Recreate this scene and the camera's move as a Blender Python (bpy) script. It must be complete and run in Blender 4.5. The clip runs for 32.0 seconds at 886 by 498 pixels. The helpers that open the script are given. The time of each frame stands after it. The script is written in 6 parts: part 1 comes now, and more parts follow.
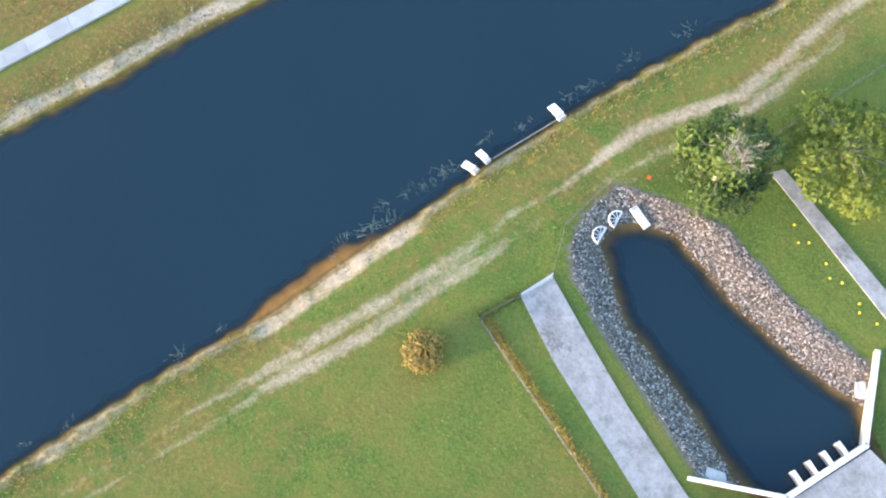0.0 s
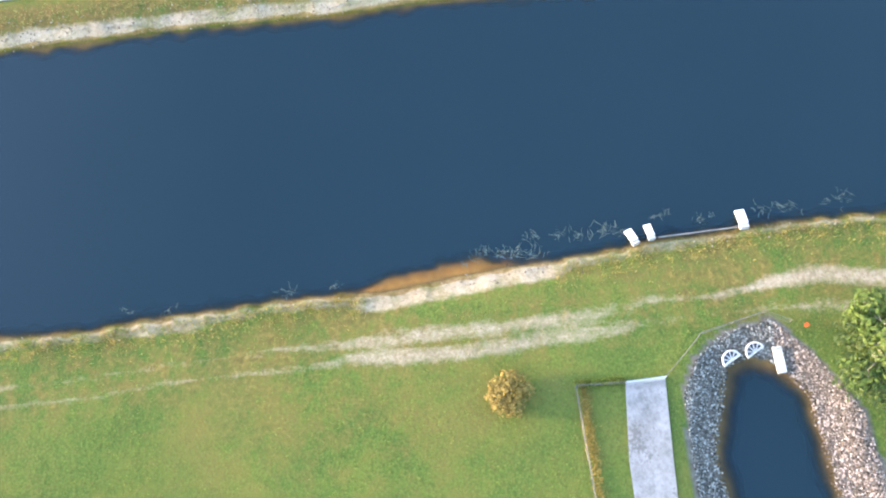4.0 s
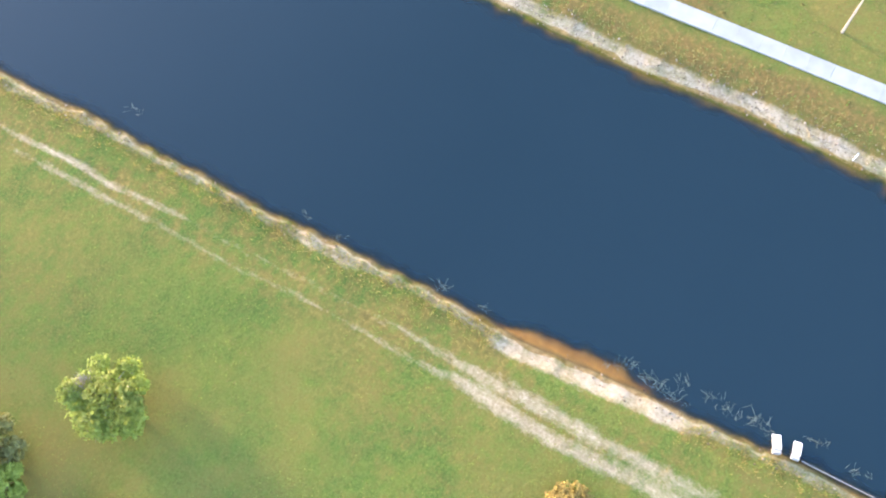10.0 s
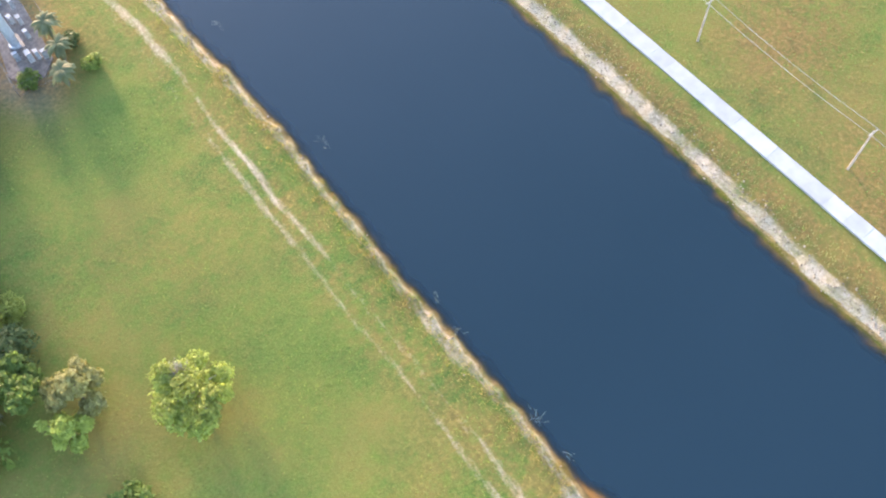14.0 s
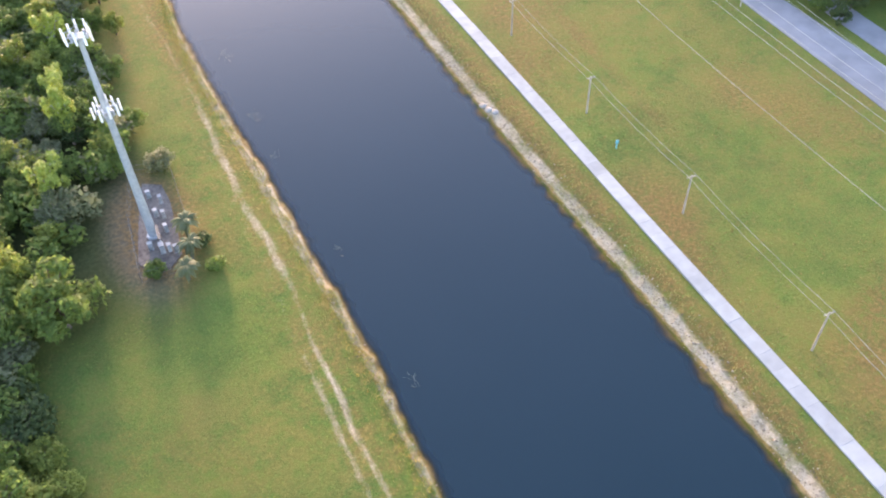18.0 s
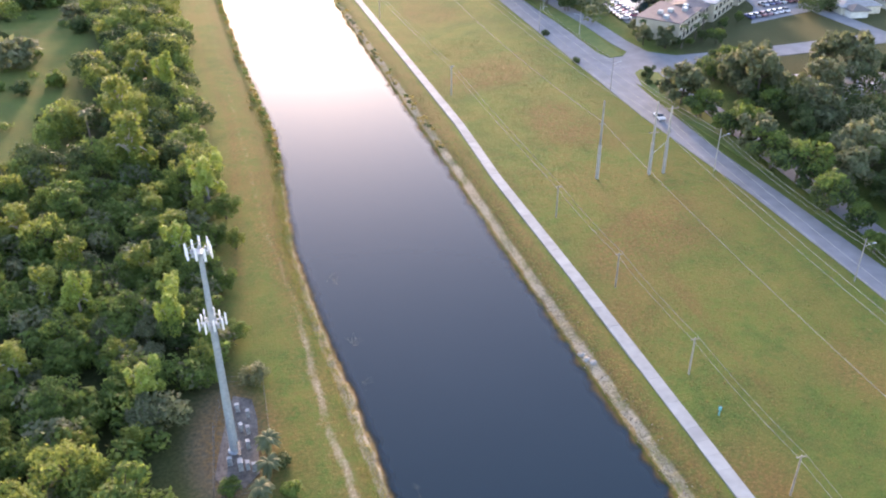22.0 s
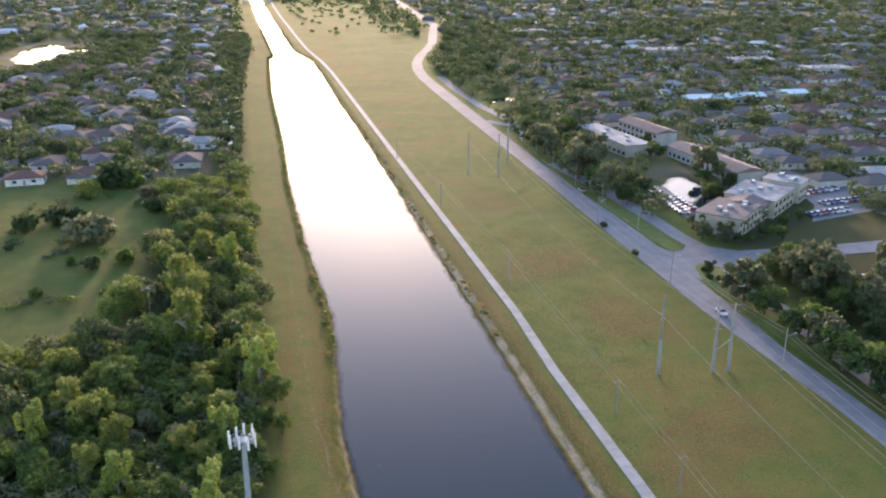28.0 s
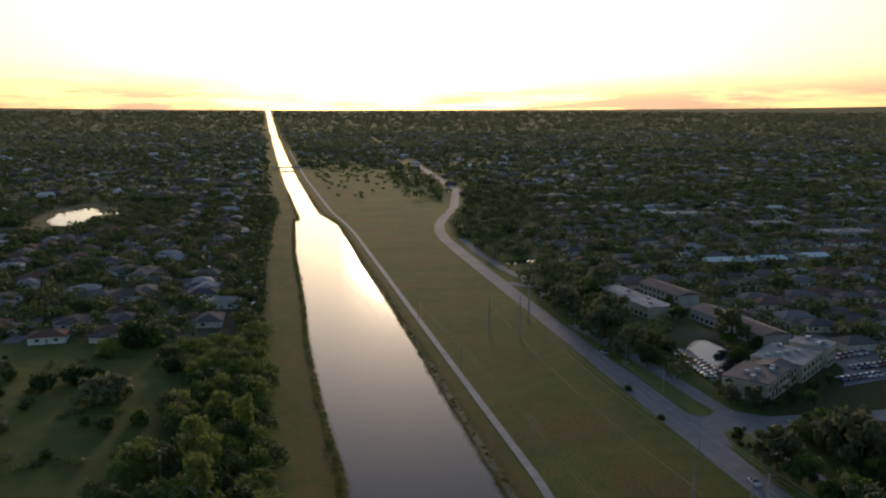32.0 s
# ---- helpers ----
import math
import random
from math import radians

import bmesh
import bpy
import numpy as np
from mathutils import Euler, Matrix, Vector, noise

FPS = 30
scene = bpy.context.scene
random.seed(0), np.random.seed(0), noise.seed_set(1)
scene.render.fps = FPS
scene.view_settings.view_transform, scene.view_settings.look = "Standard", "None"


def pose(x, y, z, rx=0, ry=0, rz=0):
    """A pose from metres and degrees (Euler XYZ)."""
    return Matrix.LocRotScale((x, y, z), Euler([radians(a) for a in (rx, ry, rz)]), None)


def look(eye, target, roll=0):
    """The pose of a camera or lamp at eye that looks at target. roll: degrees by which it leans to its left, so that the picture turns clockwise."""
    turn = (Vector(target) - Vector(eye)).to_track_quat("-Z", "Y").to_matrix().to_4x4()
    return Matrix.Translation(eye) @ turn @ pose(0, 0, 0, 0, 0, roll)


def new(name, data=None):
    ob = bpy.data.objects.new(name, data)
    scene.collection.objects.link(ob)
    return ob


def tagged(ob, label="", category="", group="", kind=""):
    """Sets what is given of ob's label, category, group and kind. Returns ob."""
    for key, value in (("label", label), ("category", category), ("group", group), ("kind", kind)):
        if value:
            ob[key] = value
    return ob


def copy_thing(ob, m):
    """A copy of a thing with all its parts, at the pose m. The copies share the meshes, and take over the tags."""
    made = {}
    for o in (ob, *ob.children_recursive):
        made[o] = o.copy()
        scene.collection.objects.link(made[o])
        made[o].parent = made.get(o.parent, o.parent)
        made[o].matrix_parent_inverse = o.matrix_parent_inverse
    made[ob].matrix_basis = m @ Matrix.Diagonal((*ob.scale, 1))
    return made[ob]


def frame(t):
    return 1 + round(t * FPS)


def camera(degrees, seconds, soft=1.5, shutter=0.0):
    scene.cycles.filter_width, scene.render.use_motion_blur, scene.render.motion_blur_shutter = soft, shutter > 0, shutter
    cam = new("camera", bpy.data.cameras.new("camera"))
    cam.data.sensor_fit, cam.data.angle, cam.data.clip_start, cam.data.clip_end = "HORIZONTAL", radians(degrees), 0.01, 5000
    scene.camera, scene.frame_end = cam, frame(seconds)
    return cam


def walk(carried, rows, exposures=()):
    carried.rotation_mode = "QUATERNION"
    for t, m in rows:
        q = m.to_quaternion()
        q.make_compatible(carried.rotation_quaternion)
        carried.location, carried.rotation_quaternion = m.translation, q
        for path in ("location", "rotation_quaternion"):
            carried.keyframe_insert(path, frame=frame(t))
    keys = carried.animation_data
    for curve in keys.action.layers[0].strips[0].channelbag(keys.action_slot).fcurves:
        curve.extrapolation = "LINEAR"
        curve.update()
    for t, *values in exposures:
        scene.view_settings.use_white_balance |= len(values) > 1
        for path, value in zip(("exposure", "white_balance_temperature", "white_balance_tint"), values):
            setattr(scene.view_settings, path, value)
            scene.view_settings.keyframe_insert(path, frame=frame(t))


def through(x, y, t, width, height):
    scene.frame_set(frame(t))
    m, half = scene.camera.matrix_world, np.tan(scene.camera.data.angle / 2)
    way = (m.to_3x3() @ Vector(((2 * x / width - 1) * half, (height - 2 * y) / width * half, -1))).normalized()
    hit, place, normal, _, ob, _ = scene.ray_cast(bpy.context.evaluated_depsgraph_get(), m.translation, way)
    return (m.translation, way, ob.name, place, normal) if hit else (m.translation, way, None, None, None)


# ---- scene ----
cam = camera(53.93, 32.0, soft=2.1)
PATH = [
    (0, -33.89, -17.73, 92.5, 18.74, 2.2, -120.12),
    (0.5, -34.13, -18.24, 92.36, 19.31, 2.89, -113.08),
    (1, -33.75, -18.87, 92.14, 19.37, 3.15, -110.57),
    (1.5, -33.21, -19.37, 92.13, 19.28, 3.3, -108.88),
    (2, -32.6, -19.4, 92.16, 19.34, 3.3, -105.78),
    (2.5, -31.8, -19.27, 92.13, 19.33, 3.16, -102.72),
    (3, -31.15, -19.07, 92.36, 19.28, 3.03, -100.15),
    (3.5, -30.1, -19.14, 92.37, 19.03, 2.96, -97.62),
    (5.5, -27.49, -20.01, 92.44, 19.11, 3.46, -84.81),
    (6, -27.17, -19.95, 92.45, 19.34, 3.41, -81.85),
    (6.5, -26.61, -19.87, 92.54, 19.49, 3.37, -78.83),
    (7, -25.79, -19.62, 92.7, 19.39, 3.31, -76.42),
    (7.5, -25.06, -19.31, 92.84, 19.32, 3.2, -73.98),
    (8, -24.75, -19.1, 92.8, 19.51, 3.09, -71.36),
    (8.5, -24.67, -18.95, 92.75, 19.82, 2.98, -68.5),
    (9, -24.21, -18.93, 92.92, 19.95, 3, -65.17),
    (9.5, -23.68, -18.92, 92.95, 20.01, 3.01, -61.96),
    (10, -23.44, -19.02, 92.83, 20.17, 3.03, -59.05),
    (10.5, -23.35, -18.91, 92.72, 20.36, 2.88, -55.74),
    (11, -23.05, -18.94, 92.91, 20.42, 2.87, -52.51),
    (11.5, -22.74, -18.57, 93.01, 20.34, 2.69, -49.65),
    (12, -22.48, -18.48, 93.02, 20.4, 2.64, -46.54),
    (12.5, -22, -18.55, 93.17, 21.1, 2.71, -43.61),
    (13, -21.81, -18.24, 93.18, 23.57, 2.59, -40.97),
    (13.5, -21.81, -17.9, 93.13, 25.49, 2.4, -38.13),
    (14, -21.77, -17.52, 93.04, 27.24, 2.18, -35.7),
    (14.5, -21.77, -17.47, 92.91, 29.08, 2.05, -33.69),
    (16.5, -21.26, -16.5, 92.6, 37.07, 1.36, -27.49),
    (17, -20.6, -16.48, 92.61, 39.14, 1.36, -25.98),
    (17.5, -20.24, -16.34, 92.57, 41.09, 1.3, -24.69),
    (18, -19.96, -16.08, 92.7, 43.31, 1.24, -23.21),
    (18.5, -19.8, -15.87, 92.78, 45.37, 1.11, -22.64),
    (19, -19.62, -15.46, 92.78, 47.28, 0.94, -21.53),
    (19.5, -19.58, -14.98, 92.82, 49.45, 0.77, -19.34),
    (20, -19.53, -14.7, 92.88, 51.49, 0.56, -17.58),
    (20.5, -19.52, -14.3, 92.95, 53.3, 0.42, -16.23),
    (21, -19.4, -14.02, 92.94, 55.35, 0.31, -15.48),
    (21.5, -19.42, -13.76, 92.93, 57.02, 0.26, -15.25),
    (22, -19.36, -13.42, 92.98, 58.35, 0.21, -14.59),
    (22.5, -19.23, -13.26, 92.95, 59.58, 0.14, -13.31),
    (23, -19.23, -12.94, 92.94, 60.54, 0.08, -12.83),
    (23.5, -19.16, -12.67, 92.89, 61.58, 0.06, -12.43),
    (24, -19.13, -12.37, 92.98, 62.51, 0.01, -12.08),
    (24.5, -19.04, -12.01, 92.95, 63.46, -0.01, -11.86),
    (25, -18.99, -11.72, 92.94, 64.38, -0.04, -11.67),
    (25.5, -18.93, -11.33, 92.88, 65.35, -0.07, -11.45),
    (27.5, -18.76, -10.22, 92.77, 69.08, -0.16, -10.68),
    (28, -18.67, -9.92, 92.74, 70.29, -0.15, -10.44),
    (28.5, -18.53, -9.68, 92.81, 71.31, -0.13, -10.24),
    (29, -18.5, -9.45, 92.82, 72.5, -0.11, -10.04),
    (29.5, -18.37, -9.05, 92.61, 73.9, -0.13, -9.82),
    (30, -18.21, -8.82, 92.23, 75.32, -0.14, -9.61),
    (30.5, -18.27, -8.72, 92.57, 76.54, -0.13, -9.47),
    (31, -18.18, -8.9, 92.88, 78, -0.07, -9.29),
    (31.5, -18.03, -8.72, 92.92, 79.41, -0.04, -9.14),
    (32, -17.86, -8.24, 92.56, 80.81, -0.12, -8.96),
]
# seconds, stops, kelvin, tint
EXPOSURES = [(0, 3.38, 6950, 20), (3, 3.58, 6950, 20), (7, 3.73, 7050, 24), (13, 3.73, 7200, 27), (17, 3.48, 7400, 31), (21, 3.08, 7250, 32), (25, 2.55, 6950, 30), (28, 2.22, 6850, 28), (30, 1.85, 6850, 26), (31, 1.1, 6850, 23), (32, 0.0, 6900, 19)]
walk(cam, [(r[0], pose(*r[1:])) for r in PATH], EXPOSURES)

# ---- light: a veiled sun low over the canal's far end, and a clear sky above ----
SUN_AZ, SUN_EL = 6.5, 7.4          # degrees right of +Y, degrees up
world = bpy.data.worlds.new("sky")
scene.world = world
world.use_nodes = True
wt = world.node_tree
wt.nodes.clear()
w_out = wt.nodes.new("ShaderNodeOutputWorld")
w_bg = wt.nodes.new("ShaderNodeBackground")
w_sky = wt.nodes.new("ShaderNodeTexSky")
w_sky.sky_type = "NISHITA"
w_sky.sun_disc = False
w_sky.sun_elevation = radians(SUN_EL)
w_sky.sun_rotation = radians(SUN_AZ)
w_sky.altitude = 90
w_sky.air_density, w_sky.dust_density, w_sky.ozone_density = 1.0, 1.1, 2.2
w_bg.inputs["Strength"].default_value = 0.15
# thin cloud lying along the skyline
w_co = wt.nodes.new("ShaderNodeTexCoord")
w_map = wt.nodes.new("ShaderNodeMapping")
w_map.inputs["Scale"].default_value = (1.6, 1.6, 14.0)
w_noise = wt.nodes.new("ShaderNodeTexNoise")
w_noise.inputs["Scale"].default_value, w_noise.inputs["Detail"].default_value, w_noise.inputs["Roughness"].default_value = 2.6, 7.0, 0.6
w_ramp = wt.nodes.new("ShaderNodeValToRGB")
w_ramp.color_ramp.elements[0].position, w_ramp.color_ramp.elements[1].position = 0.36, 0.54
w_sep = wt.nodes.new("ShaderNodeSeparateXYZ")
w_low = wt.nodes.new("ShaderNodeMapRange")
w_low.interpolation_type = "SMOOTHSTEP"
w_low.inputs["From Min"].default_value, w_low.inputs["From Max"].default_value = 0.052, 0.006
w_mul = wt.nodes.new("ShaderNodeMath")
w_mul.operation = "MULTIPLY"
w_half = wt.nodes.new("ShaderNodeMath")
w_half.operation = "MULTIPLY"
w_half.inputs[1].default_value = 0.9
w_mix = wt.nodes.new("ShaderNodeMix")
w_mix.data_type, w_mix.blend_type = "RGBA", "MIX"
w_mix.inputs[7].default_value = (3.8, 2.4, 1.55, 1)
for a, b in ((w_co.outputs["Generated"], w_map.inputs[0]), (w_map.outputs[0], w_noise.inputs["Vector"]), (w_noise.outputs["Fac"], w_ramp.inputs[0]), (w_co.outputs["Generated"], w_sep.inputs[0]),
             (w_sep.outputs["Z"], w_low.inputs[0]), (w_ramp.outputs[0], w_mul.inputs[0]), (w_low.outputs[0], w_mul.inputs[1]), (w_mul.outputs[0], w_half.inputs[0]), (w_half.outputs[0], w_mix.inputs[0]), (w_sky.outputs[0], w_mix.inputs[6])):
    wt.links.new(a, b)
# broad glow added to the sky towards the sun, standing in for glare
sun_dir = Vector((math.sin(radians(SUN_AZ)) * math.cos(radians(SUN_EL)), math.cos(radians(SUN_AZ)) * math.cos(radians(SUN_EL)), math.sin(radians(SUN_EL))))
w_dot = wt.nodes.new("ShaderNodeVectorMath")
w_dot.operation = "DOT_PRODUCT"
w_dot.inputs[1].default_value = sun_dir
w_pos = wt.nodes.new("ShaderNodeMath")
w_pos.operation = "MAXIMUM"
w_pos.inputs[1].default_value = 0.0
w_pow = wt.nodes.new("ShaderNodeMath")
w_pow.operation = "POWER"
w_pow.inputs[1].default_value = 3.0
w_glow = wt.nodes.new("ShaderNodeVectorMath")
w_glow.operation = "SCALE"
w_glow.inputs[0].default_value = (0.7, 0.7, 0.8)
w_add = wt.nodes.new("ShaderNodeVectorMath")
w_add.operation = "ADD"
for a, b in ((w_co.outputs["Generated"], w_dot.inputs[0]), (w_dot.outputs["Value"], w_pos.inputs[0]), (w_pos.outputs[0], w_pow.inputs[0]), (w_pow.outputs[0], w_glow.inputs["Scale"]),
             (w_mix.outputs[2], w_add.inputs[0]), (w_glow.outputs[0], w_add.inputs[1]), (w_add.outputs[0], w_bg.inputs[0])):
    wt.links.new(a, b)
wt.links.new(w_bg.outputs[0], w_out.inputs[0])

sun_data = bpy.data.lights.new("sun", "SUN")
sun_data.energy, sun_data.angle, sun_data.color = 1.3, radians(8), (1.0, 0.80, 0.55)
sun = new("sun", sun_data)
sun.matrix_world = look((0, 0, 60), Vector((0, 0, 60)) - sun_dir)
# ---- materials ----
class Mat:
    """A small wrapper to wire a principled material."""
    def __init__(self, name):
        self.m = bpy.data.materials.new(name)
        self.m.use_nodes = True
        self.t = self.m.node_tree
        self.b = self.t.nodes["Principled BSDF"]
        self.out = self.t.nodes["Material Output"]
        self.co = self.node("ShaderNodeNewGeometry").outputs["Position"]

    def node(self, kind, **values):
        n = self.t.nodes.new(kind)
        for k, v in values.items():
            n.inputs[k].default_value = v
        return n

    def link(self, a, b):
        self.t.links.new(a, b)

    def object_space(self):
        self.co = self.node("ShaderNodeTexCoord").outputs["Object"]
        return self

    def noise(self, scale, detail=4, rough=0.55, stretch=None):
        n = self.node("ShaderNodeTexNoise", Scale=scale, Detail=detail, Roughness=rough)
        co = self.co
        if stretch:
            mp = self.node("ShaderNodeMapping")
            mp.inputs["Scale"].default_value = stretch
            self.link(co, mp.inputs[0])
            co = mp.outputs[0]
        self.link(co, n.inputs["Vector"])
        return n.outputs["Fac"]

    def ramp(self, fac, *stops):
        r = self.node("ShaderNodeValToRGB")
        e = r.color_ramp.elements
        while len(e) < len(stops):
            e.new(0.5)
        for el, (p, c) in zip(e, stops):
            el.position = p
            el.color = (*c, 1) if len(c) == 3 else c
        self.link(fac, r.inputs[0])
        return r.outputs[0]

    def grey(self, fac, lo, hi):
        r = self.node("ShaderNodeMapRange")
        r.inputs["From Min"].default_value, r.inputs["From Max"].default_value = lo, hi
        self.link(fac, r.inputs[0])
        return r.outputs[0]

    def mix(self, fac, a, b, how="MIX"):
        n = self.t.nodes.new("ShaderNodeMix")
        n.data_type, n.blend_type = "RGBA", how
        for s, v in ((n.inputs[0], fac), (n.inputs[6], a), (n.inputs[7], b)):
            if hasattr(v, "links"):
                self.link(v, s)
            else:
                s.default_value = v if isinstance(v, (int, float)) else (*v, 1)
        return n.outputs[2]

    def math(self, how, a, b=0.5):
        n = self.t.nodes.new("ShaderNodeMath")
        n.operation = how
        for s, v in ((n.inputs[0], a), (n.inputs[1], b)):
            if hasattr(v, "links"):
                self.link(v, s)
            else:
                s.default_value = v
        return n.outputs[0]

    def attr(self, name):
        n = self.node("ShaderNodeAttribute")
        n.attribute_name = name
        s = self.node("ShaderNodeSeparateColor")
        self.link(n.outputs["Color"], s.inputs[0])
        return s.outputs

    def rnd(self):
        return self.node("ShaderNodeObjectInfo").outputs["Random"]

    def island(self):
        return self.node("ShaderNodeNewGeometry").outputs["Random Per Island"]

    def base(self, c):
        if hasattr(c, "links"):
            self.link(c, self.b.inputs["Base Color"])
        else:
            self.b.inputs["Base Color"].default_value = (*c, 1)
        return self

    def gloss(self, rough, metal=0.0, spec=0.5):
        self.b.inputs["Roughness"].default_value = rough
        self.b.inputs["Metallic"].default_value = metal
        self.b.inputs["Specular IOR Level"].default_value = spec
        return self

    def bump(self, h, strength=0.4, dist=0.05):
        n = self.node("ShaderNodeBump", Strength=strength, Distance=dist)
        self.link(h, n.inputs["Height"])
        self.link(n.outputs[0], self.b.inputs["Normal"])
        return self


def speckled(name, dark, light, scale, rough=0.85, metal=0.0, big=0.15, bump=0.3, spec=0.3, world=False, vary=True):
    """A surface of two tones, mottled at a large and a small scale."""
    m = Mat(name)
    if not world:
        m.object_space()
    a, b = m.noise(scale, 5), m.noise(scale * big, 3)
    f = m.math("ADD", m.math("MULTIPLY", a, 0.55), m.math("MULTIPLY", b, 0.45))
    if vary:
        f = m.math("ADD", f, m.math("MULTIPLY", m.math("SUBTRACT", m.rnd(), 0.5), 0.16))
    m.base(m.ramp(f, (0.34, dark), (0.66, light))).gloss(rough, metal, spec)
    if bump:
        m.bump(a, bump, 0.02)
    return m.m


def ground_material():
    m = Mat("ground")
    big, mid, fine, tuft = m.noise(0.022, 4), m.noise(0.16, 5), m.noise(1.6, 6, 0.65), m.noise(3.4, 5, 0.8)
    mask = m.attr("cover")            # bare sand, dry grass, wet mud
    soil = m.attr("soil")             # woodland floor, lot, stones
    green = m.ramp(m.math("ADD", m.math("MULTIPLY", big, 0.55), m.math("MULTIPLY", mid, 0.45)),
                   (0.41, (0.036, 0.092, 0.018)), (0.475, (0.064, 0.122, 0.022)), (0.53, (0.104, 0.138, 0.026)), (0.60, (0.165, 0.142, 0.036)))
    c = m.mix(m.grey(fine, 0.35, 0.75), green, (0.042, 0.064, 0.014))
    c = m.mix(m.math("MULTIPLY", m.grey(tuft, 0.46, 0.60), 0.7), c, (0.145, 0.180, 0.045))
    dapple = m.grey(m.math("ADD", m.math("MULTIPLY", m.noise(0.75, 6, 0.72), 0.7), m.math("MULTIPLY", m.noise(0.05, 3), 0.3)), 0.36, 0.62)
    c = m.mix(m.math("MULTIPLY", dapple, 0.55), c, m.mix(0.5, green, (0.120, 0.145, 0.034)))
    dry = m.ramp(fine, (0.3, (0.09, 0.070, 0.024)), (0.52, (0.175, 0.125, 0.038)), (0.75, (0.29, 0.205, 0.065)))
    c = m.mix(m.math("MULTIPLY", mask[1], m.grey(m.math("ADD", m.math("MULTIPLY", m.noise(0.55, 6, 0.75), 0.6), m.math("MULTIPLY", m.noise(0.07, 3), 0.4)), 0.43, 0.56)), c, dry)
    # leaf litter kept near black, with the shade under the trees included
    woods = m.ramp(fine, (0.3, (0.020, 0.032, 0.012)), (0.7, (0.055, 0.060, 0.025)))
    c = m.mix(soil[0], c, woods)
    c = m.mix(soil[1], c, m.ramp(fine, (0.3, (0.075, 0.068, 0.055)), (0.7, (0.20, 0.18, 0.15))))
    c = m.mix(m.math("MULTIPLY", soil[2], m.grey(m.math("ADD", m.math("MULTIPLY", m.noise(0.8, 6, 0.75), 0.7), m.math("MULTIPLY", m.noise(0.12, 3), 0.3)), 0.36, 0.55)), c, m.ramp(fine, (0.3, (0.085, 0.055, 0.024)), (0.55, (0.18, 0.105, 0.038)), (0.75, (0.24, 0.165, 0.065))))
    sand = m.ramp(m.math("ADD", m.math("MULTIPLY", fine, 0.6), m.math("MULTIPLY", mid, 0.4)), (0.33, (0.20, 0.155, 0.10)), (0.5, (0.37, 0.295, 0.205)), (0.68, (0.52, 0.435, 0.325)))
    edge = m.math("ADD", m.math("MULTIPLY", m.noise(0.9, 6, 0.7, (1.0, 0.35, 1.0)), 0.45), m.math("ADD", m.math("MULTIPLY", m.noise(1.3, 5, 0.75), 0.25), m.math("MULTIPLY", m.noise(4.2, 4, 0.8), 0.30)))
    bare = m.math("MULTIPLY", m.grey(m.math("ADD", mask[0], m.math("MULTIPLY", m.math("SUBTRACT", edge, 0.5), 2.1)), 0.28, 0.80), 0.9)
    c = m.mix(bare, c, sand)
    mud = m.mix(m.grey(m.noise(0.5, 5), 0.3, 0.7), m.ramp(mask[2], (0.42, (0.13, 0.10, 0.06)), (0.9, (0.30, 0.165, 0.065))), m.ramp(mask[2], (0.42, (0.22, 0.17, 0.10)), (0.9, (0.46, 0.28, 0.115))))
    c = m.mix(m.math("MINIMUM", m.math("MULTIPLY", m.math("MAXIMUM", m.math("SUBTRACT", m.math("ADD", mask[2], m.math("MULTIPLY", edge, 0.3)), 0.3), 0.0), 3.5), 1.0), c, mud)
    m.base(c).gloss(0.95, 0, 0.1)
    m.b.inputs["Sheen Weight"].default_value, m.b.inputs["Sheen Roughness"].default_value = 0.06, 0.4
    m.b.inputs["Sheen Tint"].default_value = (1.0, 0.80, 0.45, 1)
    m.bump(m.math("ADD", fine, m.math("MULTIPLY", tuft, 0.6)), 0.7, 0.18)
    return m.m


def water_material():
    """Dark canal water: glossy and smooth, and clear where the bed lies shallow."""
    m = Mat("water")
    deep = m.ramp(m.noise(0.015, 3), (0.35, (0.005, 0.019, 0.028)), (0.65, (0.007, 0.022, 0.032)))
    m.base(deep).gloss(0.07, 0, 0.5)
    m.b.inputs["IOR"].default_value = 1.33
    ripple = m.math("ADD", m.noise(0.35, 4, 0.6), m.math("MULTIPLY", m.noise(2.2, 3), 0.3))
    m.bump(ripple, 0.10, 0.12)
    clear = m.node("ShaderNodeBsdfTransparent")
    clear.inputs[0].default_value = (0.88, 0.80, 0.64, 1)
    mixer = m.node("ShaderNodeMixShader")
    m.link(m.attr("shallow")[0], mixer.inputs[0])
    m.link(m.b.outputs[0], mixer.inputs[1])
    m.link(clear.outputs[0], mixer.inputs[2])
    m.link(mixer.outputs[0], m.out.inputs[0])
    return m.m


def leaf_material(name, dark, mid, light, through=0.25):
    m = Mat(name)
    f = m.math("ADD", m.math("MULTIPLY", m.island(), 0.6), m.math("MULTIPLY", m.rnd(), 0.4))
    m.base(m.mix(m.math("MULTIPLY", m.noise(0.8, 3), 0.6), m.ramp(f, (0.1, dark), (0.5, mid), (0.92, light)), dark)).gloss(0.6, 0, 0.25)
    lit = m.node("ShaderNodeBsdfTranslucent")
    m.link(m.b.inputs["Base Color"].links[0].from_socket, lit.inputs[0])
    mixer = m.node("ShaderNodeMixShader")
    mixer.inputs[0].default_value = through
    m.link(m.b.outputs[0], mixer.inputs[1])
    m.link(lit.outputs[0], mixer.inputs[2])
    m.link(mixer.outputs[0], m.out.inputs[0])
    return m.m


